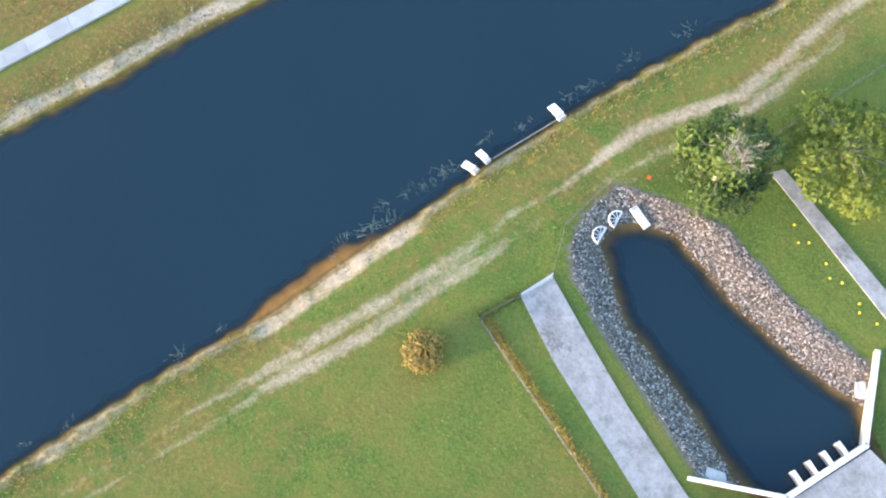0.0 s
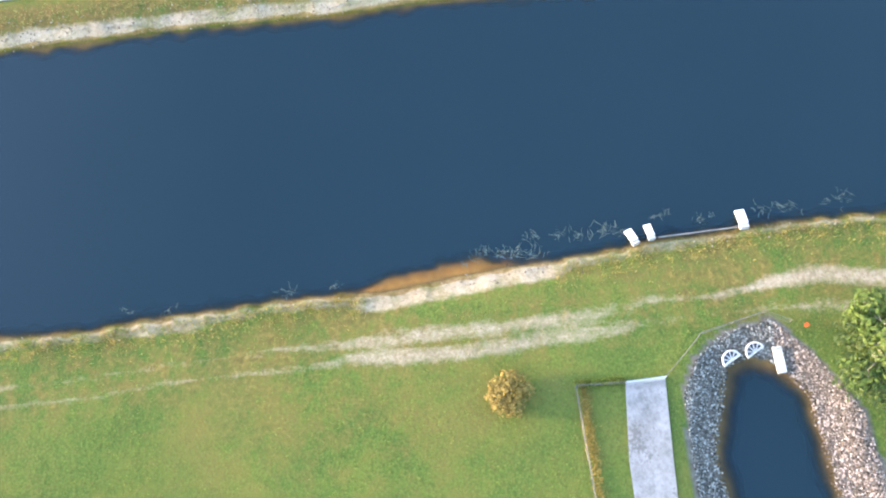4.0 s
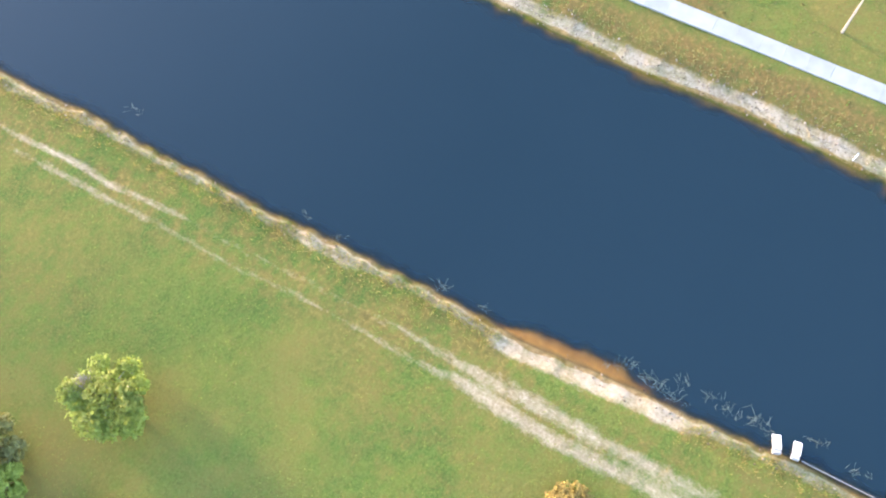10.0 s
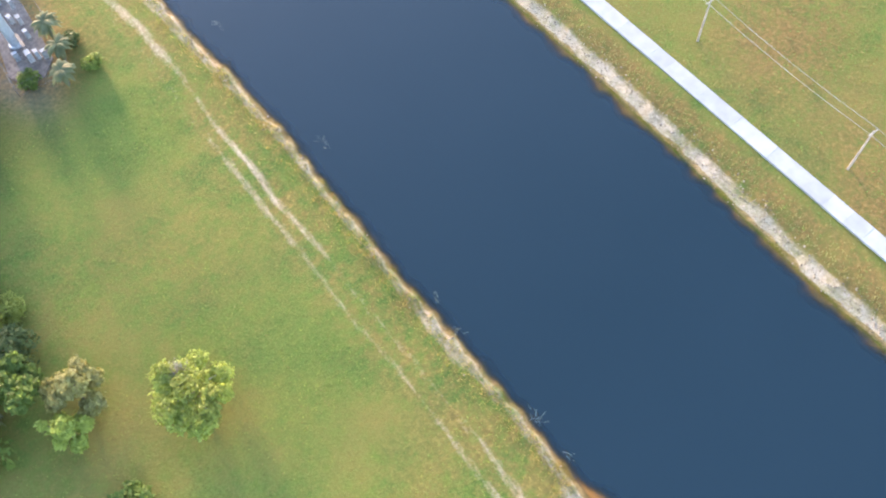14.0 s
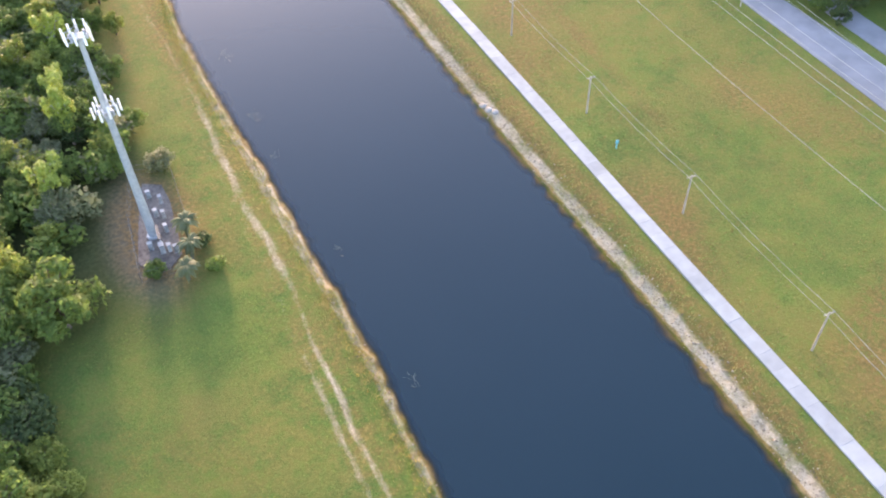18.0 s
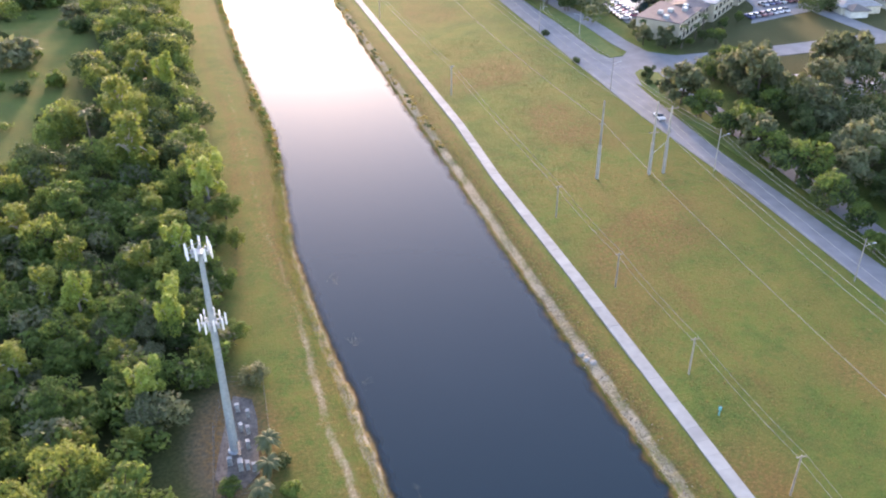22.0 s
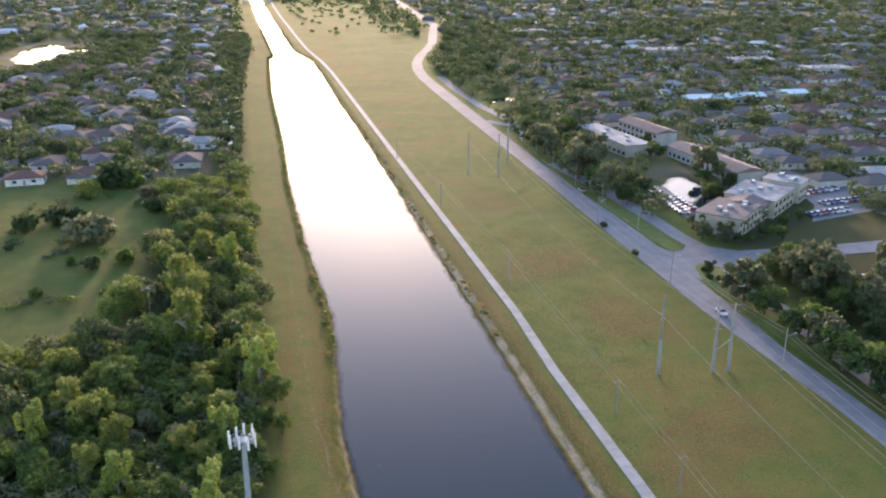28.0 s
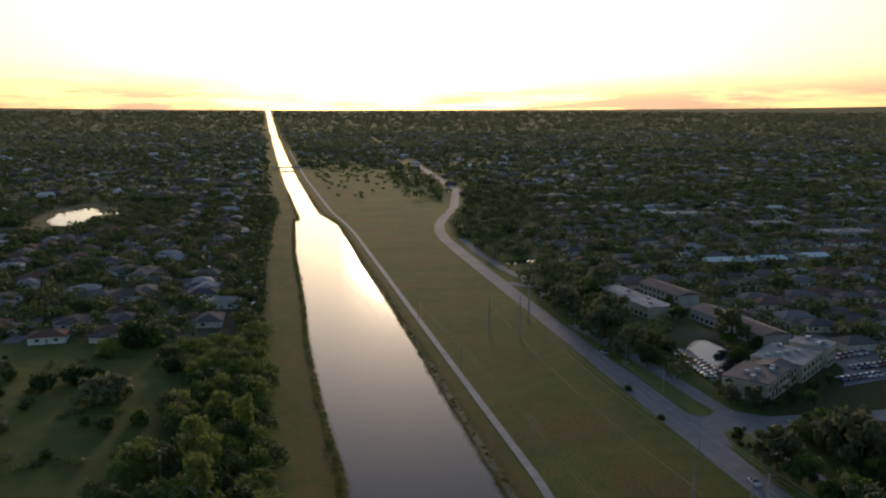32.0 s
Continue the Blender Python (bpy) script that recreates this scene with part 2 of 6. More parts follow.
GROUND, WATER = ground_material(), water_material()
CONCRETE = speckled("concrete", (0.28, 0.275, 0.26), (0.46, 0.455, 0.43), 1.2)
PALE = speckled("pale_concrete", (0.46, 0.455, 0.43), (0.64, 0.635, 0.60), 0.9)
ASPHALT = speckled("asphalt", (0.155, 0.160, 0.170), (0.235, 0.240, 0.250), 0.25, world=True, vary=False)
def worn_paving():
    m = Mat("old_paving")
    a, b, c = m.noise(0.45, 6, 0.7), m.noise(2.6, 5, 0.75), m.noise(0.16, 3)
    col = m.ramp(m.math("ADD", m.math("MULTIPLY", a, 0.6), m.math("MULTIPLY", b, 0.4)), (0.36, (0.15, 0.148, 0.14)), (0.5, (0.245, 0.243, 0.235)), (0.64, (0.33, 0.328, 0.32)))
    m.base(m.mix(m.math("MULTIPLY", m.grey(m.math("ADD", m.math("MULTIPLY", c, 0.5), m.math("MULTIPLY", b, 0.5)), 0.56, 0.62), 0.7), col, (0.085, 0.08, 0.07))).gloss(0.9, 0, 0.2)
    return m.bump(b, 0.3, 0.02).m


OLD_PAVING = worn_paving()
WHITE_PAINT = speckled("white_paint", (0.70, 0.70, 0.68), (0.84, 0.84, 0.82), 3.0, 0.6)
YELLOW_PAINT = speckled("yellow_paint", (0.62, 0.40, 0.03), (0.80, 0.56, 0.05), 3.0, 0.6)
ORANGE_PAINT = speckled("orange_paint", (0.70, 0.10, 0.02), (0.85, 0.16, 0.03), 3.0, 0.6)
GALV = speckled("galvanised_steel", (0.29, 0.33, 0.35), (0.46, 0.50, 0.52), 2.0, 0.5, 0.35)
DARK_STEEL = speckled("dark_steel", (0.05, 0.055, 0.06), (0.11, 0.115, 0.12), 3.0, 0.5, 0.5)
BOARD = speckled("grey_timber", (0.22, 0.19, 0.16), (0.40, 0.36, 0.31), 3.0, 0.9)
BARK = speckled("bark", (0.07, 0.055, 0.04), (0.17, 0.14, 0.11), 4.0, 0.95)
PALE_BARK = speckled("pale_bark", (0.24, 0.21, 0.18), (0.42, 0.38, 0.33), 4.0, 0.95)
STONE = speckled("rubble", (0.13, 0.12, 0.10), (0.50, 0.45, 0.40), 0.9, world=True)
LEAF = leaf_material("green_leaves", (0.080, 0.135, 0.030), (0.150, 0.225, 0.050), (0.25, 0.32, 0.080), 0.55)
# yellow-green foliage, also the sunlit yellow of woodland tops put into leaf colour
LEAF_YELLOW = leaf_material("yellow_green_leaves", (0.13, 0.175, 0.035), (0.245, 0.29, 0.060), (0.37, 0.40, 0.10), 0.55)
WEED = leaf_material("pale_weed", (0.13, 0.16, 0.12), (0.21, 0.25, 0.20), (0.32, 0.36, 0.30), 0.3)
LEAF_GREY = leaf_material("grey_green_leaves", (0.09, 0.11, 0.055), (0.175, 0.20, 0.095), (0.28, 0.29, 0.16), 0.5)
LEAF_BRIGHT = leaf_material("bright_leaves", (0.17, 0.22, 0.04), (0.31, 0.39, 0.07), (0.44, 0.50, 0.13), 0.4)
LEAF_OLIVE = leaf_material("olive_leaves", (0.15, 0.14, 0.045), (0.28, 0.27, 0.085), (0.40, 0.38, 0.15), 0.4)
WEEDS_DRY = leaf_material("dry_weeds", (0.11, 0.095, 0.03), (0.19, 0.155, 0.05), (0.27, 0.22, 0.075), 0.4)
LEAF_DRY = leaf_material("dry_leaves", (0.18, 0.13, 0.035), (0.36, 0.27, 0.075), (0.52, 0.42, 0.14), 0.4)
LEAF_DARK = leaf_material("dark_leaves", (0.042, 0.072, 0.026), (0.085, 0.130, 0.042), (0.145, 0.19, 0.062), 0.5)
YARD_GRAVEL = speckled("yard_gravel", (0.06, 0.052, 0.046), (0.19, 0.165, 0.145), 2.2, world=True, vary=False)
# ---- plan ----
WATER_Z = -0.7
SHORE_L = [(-5200, 2), (-80, 1.8), (-60, 2.6), (-50, 2.0), (-39, 1.2), (-25, 0.0), (-17, -0.8), (-10, -1.7), (-5, -1.4), (3, -1.5), (12, -2.1), (24, -2.8), (36, -3.0), (51, -3.1), (58, -3.8), (75, -5.2), (98, -7.1), (113, -9.0), (144, -11),
           (181, -9.6), (200, -9.5), (258, -14.2), (338, -18.4), (397, -19.2), (550, -25.2), (723, -27.5), (735, -23.5), (1126, -45.5), (5200, -236)]
SHORE_R = [(-5200, 36.6), (-42, 35.7), (-20, 36.3), (-5, 35.5), (10, 35.6), (33, 35.3), (45, 34.8), (71, 33.2), (91, 32.3), (131, 30.8), (164, 29.8), (218, 27.7), (275, 25.4), (388, 21.1), (539, 13.3), (640, 9.8), (700, 7.2), (765, -5.2), (783, -7), (1128, -26.4), (5200, -216.7)]
PATH_MID = [(-400, 57.65), (-39, 46.15), (-13, 45.15), (25, 43.55), (40, 42.95), (57, 42.3), (72, 41.8), (115, 40.4), (160, 38.4), (193, 38.3), (373, 29.8), (524, 22.8), (640, 17.3), (700, 12.8), (770, 5.3), (830, 1.5), (1130, -15.7), (2000, -55.7)]
INLET = [(-13.4, -46.0), (-12.5, -48.6), (-13.7, -51.4), (-16.7, -54.0), (-26.2, -54.7), (-35.3, -56.8), (-41.8, -59.2), (-48.5, -57.5), (-48.5, -47.0), (-42.4, -43.6), (-31.2, -43.8), (-21.6, -43.2)]


def at_y(line, y):
    return np.interp(y, [p[0] for p in line], [p[1] for p in line])


def wobble(x, y, size, seed=0.0):
    """Cheap smooth noise in -1..1 for arrays."""
    a, b, s = x / size, y / size, seed
    return (np.sin(a * 1.7 + 2.1 * np.sin(b * 1.1 + s) + s) + np.sin(b * 1.9 + 1.7 * np.sin(a * 1.3 - s) + 2 * s) + np.sin((a + b) * 1.3 + 1.9 * np.sin((a - b) * 0.9 + s))) / 3


def inside_distance(x, y, poly):
    """Distance to a polygon's edge, negative inside."""
    best = np.full(np.shape(x), 1e9)
    inside = np.zeros(np.shape(x), bool)
    n = len(poly)
    for i in range(n):
        (ax, ay), (bx, by) = poly[i], poly[(i + 1) % n]
        t = np.clip(((x - ax) * (bx - ax) + (y - ay) * (by - ay)) / ((bx - ax) ** 2 + (by - ay) ** 2), 0, 1)
        best = np.minimum(best, np.hypot(x - ax - t * (bx - ax), y - ay - t * (by - ay)))
        cross = ((ay > y) != (by > y)) & (x < (bx - ax) * (y - ay) / (by - ay + 1e-12) + ax)
        inside ^= cross
    return np.where(inside, -best, best)


def lift(x, y):
    """The far plain rises gently to the skyline."""
    r = np.hypot(np.asarray(x, float), np.asarray(y, float))
    return 74.0 * np.clip((r - 1500) / 3300, 0, 2) ** 1.6


def canal_distance(x, y):
    """Metres from the canal's edge, negative over the water."""
    d = np.maximum(at_y(SHORE_L, y) - x, x - at_y(SHORE_R, y))
    return d + np.where(y < 900, 0.30 * wobble(x, y, 1.2) + 0.28 * wobble(x, y, 5.3, 2.0), 0)


def smooth(v, a, b):
    t = np.clip((v - a) / (b - a), 0, 1)
    return t * t * (3 - 2 * t)


PONDS = [  # far ponds: middle, half axes, turn in degrees
    (136, 294, 19, 7.5, 80), (-217, 785, 60, 16, 95), (-200, 798, 17, 11, 10), (-183, 857, 11, 5, 0), (-243, 686, 12, 7, 10), (-350, 1102, 14, 8, 0), (112, 505, 9, 4, 30), (150, 640, 8, 4, 10)]


def pond_distance(x, y):
    d = np.full(np.shape(x), 1e9)
    for cx, cy, a, b, turn in PONDS:
        c, s = math.cos(radians(turn)), math.sin(radians(turn))
        u, v = (x - cx) * c + (y - cy) * s, -(x - cx) * s + (y - cy) * c
        d = np.minimum(d, (np.hypot(u / a, v / b) - 1) * min(a, b) + 0.12 * b * wobble(u, v, b * 0.6))
    return d


def land(x, y):
    """Height of the ground, and how deep the bed lies."""
    x, y = np.asarray(x, float), np.asarray(y, float)
    dc = canal_distance(x, y)
    flat = (0.10 * wobble(x, y, 17) + 0.05 * wobble(x, y, 4.1, 1.0)) * (1 - 0.85 * smooth(x, 72, 84))
    bank = np.where(x < at_y(SHORE_L, y) + 15, 3.2, 4.2)
    h = flat * smooth(dc, 1, 8) - 0.72 * (1 - smooth(dc, 0, bank))
    beach = smooth(y, -26, -20) * (1 - smooth(y, -10, -6)) * (x < 15)
    lip = 1.6 * beach + 0.35 * wobble(x, y, 1.3, 4.0) + (x > 15) * (0.7 + 0.5 * wobble(x, y, 2.3, 1.0)) * (y < 300)
    deep = np.where(-dc < lip, 0.09 * -dc, 0.09 * np.maximum(lip, 0) + (-dc - np.maximum(lip, 0)) * 0.75)
    h = np.where(dc < 0, -0.72 - np.minimum(deep, 2.2), h)
    di = inside_distance(x, y, INLET) + 0.25 * wobble(x, y, 1.5)
    near = di < 8
    h = np.where(near & (di > 0), np.minimum(h, -0.72 * (1 - smooth(di, 0, 4.0))), h)
    h = np.where(di <= 0, -0.72 + np.where(di > -1.1, di * 0.22, -0.242 + np.maximum((di + 1.1) * 0.8, -2.0)), h)
    dp = pond_distance(x, y)
    h = np.where(dp < 4, -3.2 * (1 - smooth(dp, -3.0, 4)), h)
    return h + lift(x, y)


def strip(*parts):
    """Grid lines from (start, end, step) pieces; a step below zero grows by that ratio."""
    out = []
    for a, b, step in parts:
        if step > 0:
            out += list(np.arange(a, b, step))
        else:
            v, s = a, 3.0
            while v < b:
                out.append(v)
                s *= -step
                v += s
    return np.array(out)


def far_lines(limit, first, step, ratio):
    out, v = [], first
    while v < limit:
        out.append(v)
        v += step
        step *= ratio
    return out + [limit]


gx = np.array([-v for v in far_lines(4950, 262, 8, 1.16)][::-1] + list(np.arange(-254, -112, 4)) + list(np.arange(-112, -48, 1.6)) + list(np.arange(-48, 57, 0.5)) + list(np.arange(57, 130, 1.6)) + list(np.arange(130, 262, 4)) + far_lines(4950, 262, 8, 1.16))
gy = np.array([-v for v in far_lines(2500, 112, 5, 1.3)][::-1] + list(np.arange(-108, -92, 1.5)) + list(np.arange(-92, 104, 0.5)) + list(np.arange(104, 230, 1.0)) + list(np.arange(230, 860, 3.0)) + far_lines(4950, 860, 6, 1.05))


def grid_mesh(name, xs, ys, zs, keep=None):
    X, Y = np.meshgrid(xs, ys)
    nx, ny = len(xs), len(ys)
    verts = np.stack([X, Y, zs], -1).reshape(-1, 3)
    i = (np.arange(ny - 1)[:, None] * nx + np.arange(nx - 1)[None, :])
    quads = np.stack([i, i + 1, i + 1 + nx, i + nx], -1)
    if keep is not None:
        quads = quads[keep]
    quads = quads.reshape(-1, 4)
    used = np.unique(quads)
    back = np.full(len(verts), -1)
    back[used] = np.arange(len(used))
    me = bpy.data.meshes.new(name)
    me.from_pydata(verts[used].tolist(), [], back[quads].tolist())
    me.polygons.foreach_set("use_smooth", np.ones(len(quads), bool))
    return me, used


def colour_layer(me, name, r, g, b):
    a = me.color_attributes.new(name, "FLOAT_COLOR", "POINT")
    a.data.foreach_set("color", np.stack([r, g, b, np.ones_like(r)], -1).ravel().astype(np.float32))


GX, GY = np.meshgrid(gx, gy)
GZ = land(GX, GY)
TRACK_A = [(-120, -2), (-88, -3.2), (-70, -6.5), (-58, -4.0), (-46, -5.5), (-39, -5.2), (-33, -6.4), (-20, -6.9), (-4, -7.0), (26, -8.4), (42, -9.4), (46, -9.3), (59, -10), (72, -9.9), (89, -11.9), (118, -12.8), (150, -16), (260, -21), (400, -27)]
TRACK_B = [(-120, -5), (-88, -5.5), (-70, -8.3), (-46, -7.2), (-33, -8.4), (-20, -9.2), (-6, -8.9), (26, -10.4), (44, -11.2), (60, -11.9), (75, -12.6), (118, -15.2), (150, -18.5), (260, -24), (400, -30)]
STRONG_A = [(-120, 0.47), (-88, 0.71), (-75, 0.66), (-66, 0.81), (-50, 0.81), (-44, 0.47), (-36, 0.43), (-30, 0.64), (-10, 0.62), (-3, 0.59), (5, 0.32), (20, 0.37), (28, 0.34), (38, 0.62), (46, 0.86), (52, 0.62), (60, 0.43), (64, 0.3), (73, 0.62), (84, 0.62), (88, 0.4), (92, 0.6), (110, 0.55), (118, 0.34), (150, 0.31), (400, 0.21)]
STRONG_B = [(-120, 0.19), (-88, 0.28), (-72, 0.71), (-60, 0.47), (-46, 0.28), (-38, 0.38), (-32, 0.66), (-8, 0.68), (-2, 0.47), (8, 0.36), (26, 0.39), (44, 0.59), (50, 0.52), (58, 0.28), (90, 0.21), (400, 0.13)]


def cover(x, y):
    dl, dr = at_y(SHORE_L, y) - x, x - at_y(SHORE_R, y)
    da, db = np.abs(x - at_y(TRACK_A, y) + 0.25 * wobble(x, y, 5)), np.abs(x - at_y(TRACK_B, y) + 0.25 * wobble(x, y, 6, 3))
    wide = 0.55 + 0.55 * smooth(y, -45, -32) * (1 - smooth(y, -10, -2)) + 0.6 * smooth(-y, 48, 56) + 0.35 * smooth(y, 55, 70)
    bare = np.maximum(at_y(STRONG_A, y) * np.exp(-(da / wide) ** 2), at_y(STRONG_B, y) * np.exp(-(db / wide) ** 2))
    beach = np.interp(y, [-90, -60, -32, -28, -10, -6, 8, 11, 17, 20, 40, 60, 80, 100, 130, 160, 200], [0.62, 0.62, 0.72, 1.0, 1.0, 0.76, 0.7, 0.9, 0.88, 0.7, 0.72, 0.78, 0.92, 0.9, 0.75, 0.6, 0.4])
    bare = np.maximum(bare, (0.72 + 0.2 * wobble(x, y, 1.6, 2.2)) * beach * smooth(dl, -2.5, -0.4) * (1 - smooth(dl, 0.6 + smooth(beach, 0.6, 1.0), 1.9 + smooth(beach, 0.6, 1.0))))
    bare = np.maximum(bare, (0.74 + 0.26 * wobble(x, y, 3.1, 3.3)) * smooth(dr, -0.8, 0.5) * (1 - smooth(dr, 1.5, 2.9)) * np.where(y > 300, 0.6, 1))
    dry = np.maximum(0.9 * smooth(dl, -2, 0.5) * (1 - smooth(dl, 2.0, 5.0)), 0.85 * np.exp(-((x - at_y(TRACK_A, y) - 0.5) / 5.5) ** 2))
    dry = np.maximum(dry, np.where(dr > 0, 0.46 + 0.28 * wobble(x, y, 24, 5), 0) * (1 - smooth(dr, 62, 75)))
    dry = np.maximum(dry, np.where(dl > 6, 0.38 + 0.35 * wobble(x, y, 15, 1.5), 0) * (1 - smooth(dl, 60, 120)))
    mud = (0.44 + 0.50 * smooth(y, -30, -23) * (1 - smooth(y, -10, -4))) * smooth(-dl, -0.1, 0.7) * (dl > -12)
    mud = np.maximum(mud, 0.42 * smooth(-dr, -0.1, 0.7) * (dr > -12))
    di = inside_distance(x, y, INLET)
    mud = np.where(di < 0.3, 0.42, mud)
    dry = np.maximum(dry, np.where((x < -13) & (x > -60), 0.95 * np.exp(-((y + 30.4 + 0.6 * smooth(-x, 14, 36)) / 0.7) ** 2), 0))
    dry = np.where((x > -60) & (x < -10) & (y < -31.5) & (di > 3), dry * 0.35, dry)
    dry = dry * (1 - 0.5 * smooth(y, 160, 300))
    return np.clip(bare, 0, 1), np.clip(dry, 0, 1), mud


RUBBLE = [(-8.6, -51.4), (-12.6, -54.9), (-19, -58.8), (-28.3, -59.6), (-39.2, -62.5), (-42.5, -59.6), (-42.6, -44.0), (-39.9, -40.7), (-25.7, -40.6), (-15.7, -40.9), (-12.2, -42.7), (-9.7, -46)]


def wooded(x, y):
    """Woodland leaf litter with the trees' shade put into its colour: 0 to 1."""
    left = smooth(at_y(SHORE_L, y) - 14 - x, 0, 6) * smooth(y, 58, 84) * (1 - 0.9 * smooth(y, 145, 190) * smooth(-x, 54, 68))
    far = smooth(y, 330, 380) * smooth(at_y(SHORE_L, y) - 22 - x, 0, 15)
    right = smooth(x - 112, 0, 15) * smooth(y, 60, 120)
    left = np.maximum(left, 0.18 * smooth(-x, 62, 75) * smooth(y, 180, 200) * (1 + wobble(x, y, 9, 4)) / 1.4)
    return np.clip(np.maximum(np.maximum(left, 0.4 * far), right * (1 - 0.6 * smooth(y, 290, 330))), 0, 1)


def built_up(x, y):
    """Drives, yards and thin lawns among the houses: 0 to 1."""
    left = smooth(y, 335, 360) * smooth(at_y(SHORE_L, y) - 20 - x, 0, 10)
    right = smooth(y, 290, 330) * smooth(x - 115 - 0.1 * np.maximum(y - 600, 0), 0, 20)
    return np.clip(np.maximum(left, right) * (0.42 + 0.4 * wobble(x, y, 13, 3.1)), 0, 1)


ground_me, _ = grid_mesh("ground", gx, gy, GZ)
fx, fy = GX.ravel(), GY.ravel()
colour_layer(ground_me, "cover", *cover(fx, fy))
rubble = np.maximum(np.clip(1.5 - inside_distance(fx, fy, RUBBLE) * 1.0, 0, 1) * (inside_distance(fx, fy, RUBBLE) < 0.3), 0)
bank = fx - at_y(SHORE_R, fy)
russet = np.where(bank > 0, 0.75 * smooth(bank, 1.0, 2.6) * (1 - smooth(fx - at_y(PATH_MID, fy), -3.4, -1.6)), 0)
russet = np.maximum(russet, np.where(fx > at_y(PATH_MID, fy), smooth(wobble(fx, fy, 17, 7), -0.05, 0.55) * (1 - smooth(fx - at_y(PATH_MID, fy), 26, 46)), 0) * 0.8)
russet = np.maximum(russet, 0.55 * np.exp(-((np.abs(fx - 58.2 - 0.01 * (70 - fy)) - 0.9) / 0.35) ** 2) * (fy > -40) * (fy < 200))
russet = np.maximum(russet, 1.0 * np.exp(-(((fx + 25) / 7.0) ** 2 + ((fy - 87) / 14.0) ** 2) ** 2))
streak = at_y(SHORE_L, fy) - fx
russet = np.maximum(russet, (0.75 * np.exp(-((streak - 3.4) / 1.8) ** 2) + 0.45 * np.exp(-((streak - 11.5 + 1.5 * wobble(fx, fy, 30, 1)) / 1.2) ** 2)) * smooth(fy, 95, 150))
yard_dirt = 0.85 * np.exp(-(((fx + 26.6) / 5.6) ** 2 + ((fy - 86.5) / 13.0) ** 2) ** 2)
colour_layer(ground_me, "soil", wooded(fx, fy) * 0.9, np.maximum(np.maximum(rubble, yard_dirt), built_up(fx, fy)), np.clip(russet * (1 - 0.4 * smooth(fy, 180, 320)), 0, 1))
ground_me.materials.append(GROUND)
tagged(new("ground", ground_me), "mown green and yellowed grass with sandy patches", "ground", kind="structure")

# water: a sheet at the water line, cut to where the bed lies below it
bed = WATER_Z - (GZ - lift(GX, GY))
cell = lambda a: a[:-1, :-1] | a[1:, :-1] | a[:-1, 1:] | a[1:, 1:]
for label, where in (("dark blue still water of a straight canal", canal_distance(GX, GY) < 2.5), ("dark still water of a walled inlet basin", inside_distance(GX, GY, INLET) < 1.5), ("pale still pond water reflecting the sky", pond_distance(GX, GY) < 2)):
    wet = cell(where & (bed > -0.15))
    me, used = grid_mesh("water", gx, gy, WATER_Z + lift(GX, GY), wet)
    clear = np.clip(np.exp(-np.maximum(bed, 0) * 2.6) * 1.05 - 0.05, 0, 0.93).ravel()[used]
    colour_layer(me, "shallow", clear, clear, clear)
    me.materials.append(WATER)
    tagged(new("water", me), label, "water", kind="structure")


def ribbon(name, left, right, z, mat, label, category, thick=0.06):
    """A paved strip between two lines of points, with a skirt, laid over the ground."""
    n = len(left)
    verts, faces = [], []
    for (a, b), (c, d) in zip(left, right):
        verts += [(a, b, z + float(lift(a, b))), (c, d, z + float(lift(c, d))), (a, b, z - thick - 0.3 + float(lift(a, b))), (c, d, z - thick - 0.3 + float(lift(c, d)))]
    for i in range(n - 1):
        j, k = 4 * i, 4 * i + 4
        faces += [(j, j + 1, k + 1, k), (j + 2, j, k, k + 2), (j + 1, j + 3, k + 3, k + 1)]
    faces += [(0, 2, 3, 1), (4 * n - 4, 4 * n - 3, 4 * n - 1, 4 * n - 2)]
    me = bpy.data.meshes.new(name)
    me.from_pydata(verts, [], faces)
    me.materials.append(mat)
    return tagged(new(name, me), label, category, kind="structure")


def mid_strip(name, line, width, z, mat, label, category, step=6.0, y0=None, y1=None):
    """A ribbon of even width along a line of (x, y)."""
    pts = [Vector(p) for p in line]
    dense = []
    for a, b in zip(pts, pts[1:]):
        k = max(1, int((b - a).length / step))
        dense += [a.lerp(b, i / k) for i in range(k)]
    dense.append(pts[-1])
    left, right = [], []
    for i, p in enumerate(dense):
        d = (dense[min(i + 1, len(dense) - 1)] - dense[max(i - 1, 0)]).normalized()
        nrm = Vector((-d.y, d.x)) * width / 2
        left.append(tuple(p + nrm)), right.append(tuple(p - nrm))
    return ribbon(name, left, right, z, mat, label, category)


ROAD_L = [(93.8, -60), (93.4, 69), (92.8, 101.5), (91.5, 137), (90.3, 149), (89.2, 161), (87.3, 185), (86.2, 225), (85.2, 259), (84.0, 307), (82.2, 363), (80.0, 430), (76.5, 535), (75.5, 600), (78, 640), (83, 675), (92, 715), (104, 755), (117, 803), (148.5, 980), (158.5, 1400)]
ROAD_R = [(106, -60), (102.8, 69), (100.2, 101.5), (98.0, 137), (97.0, 149), (96.0, 162), (95.8, 185), (96.4, 225), (95.4, 259), (92.0, 311), (90.0, 372), (88.4, 430), (85.6, 534), (84, 599), (86, 638), (90.5, 672), (99, 711), (111, 751), (124.5, 800), (157.7, 978), (168.7, 1400)]
ribbon("road", ROAD_L, ROAD_R, 0.12, ASPHALT, "pale grey asphalt road beside the power poles", "road")
# ---- helpers for things ----
def gz(x, y):
    return float(land(x, y))


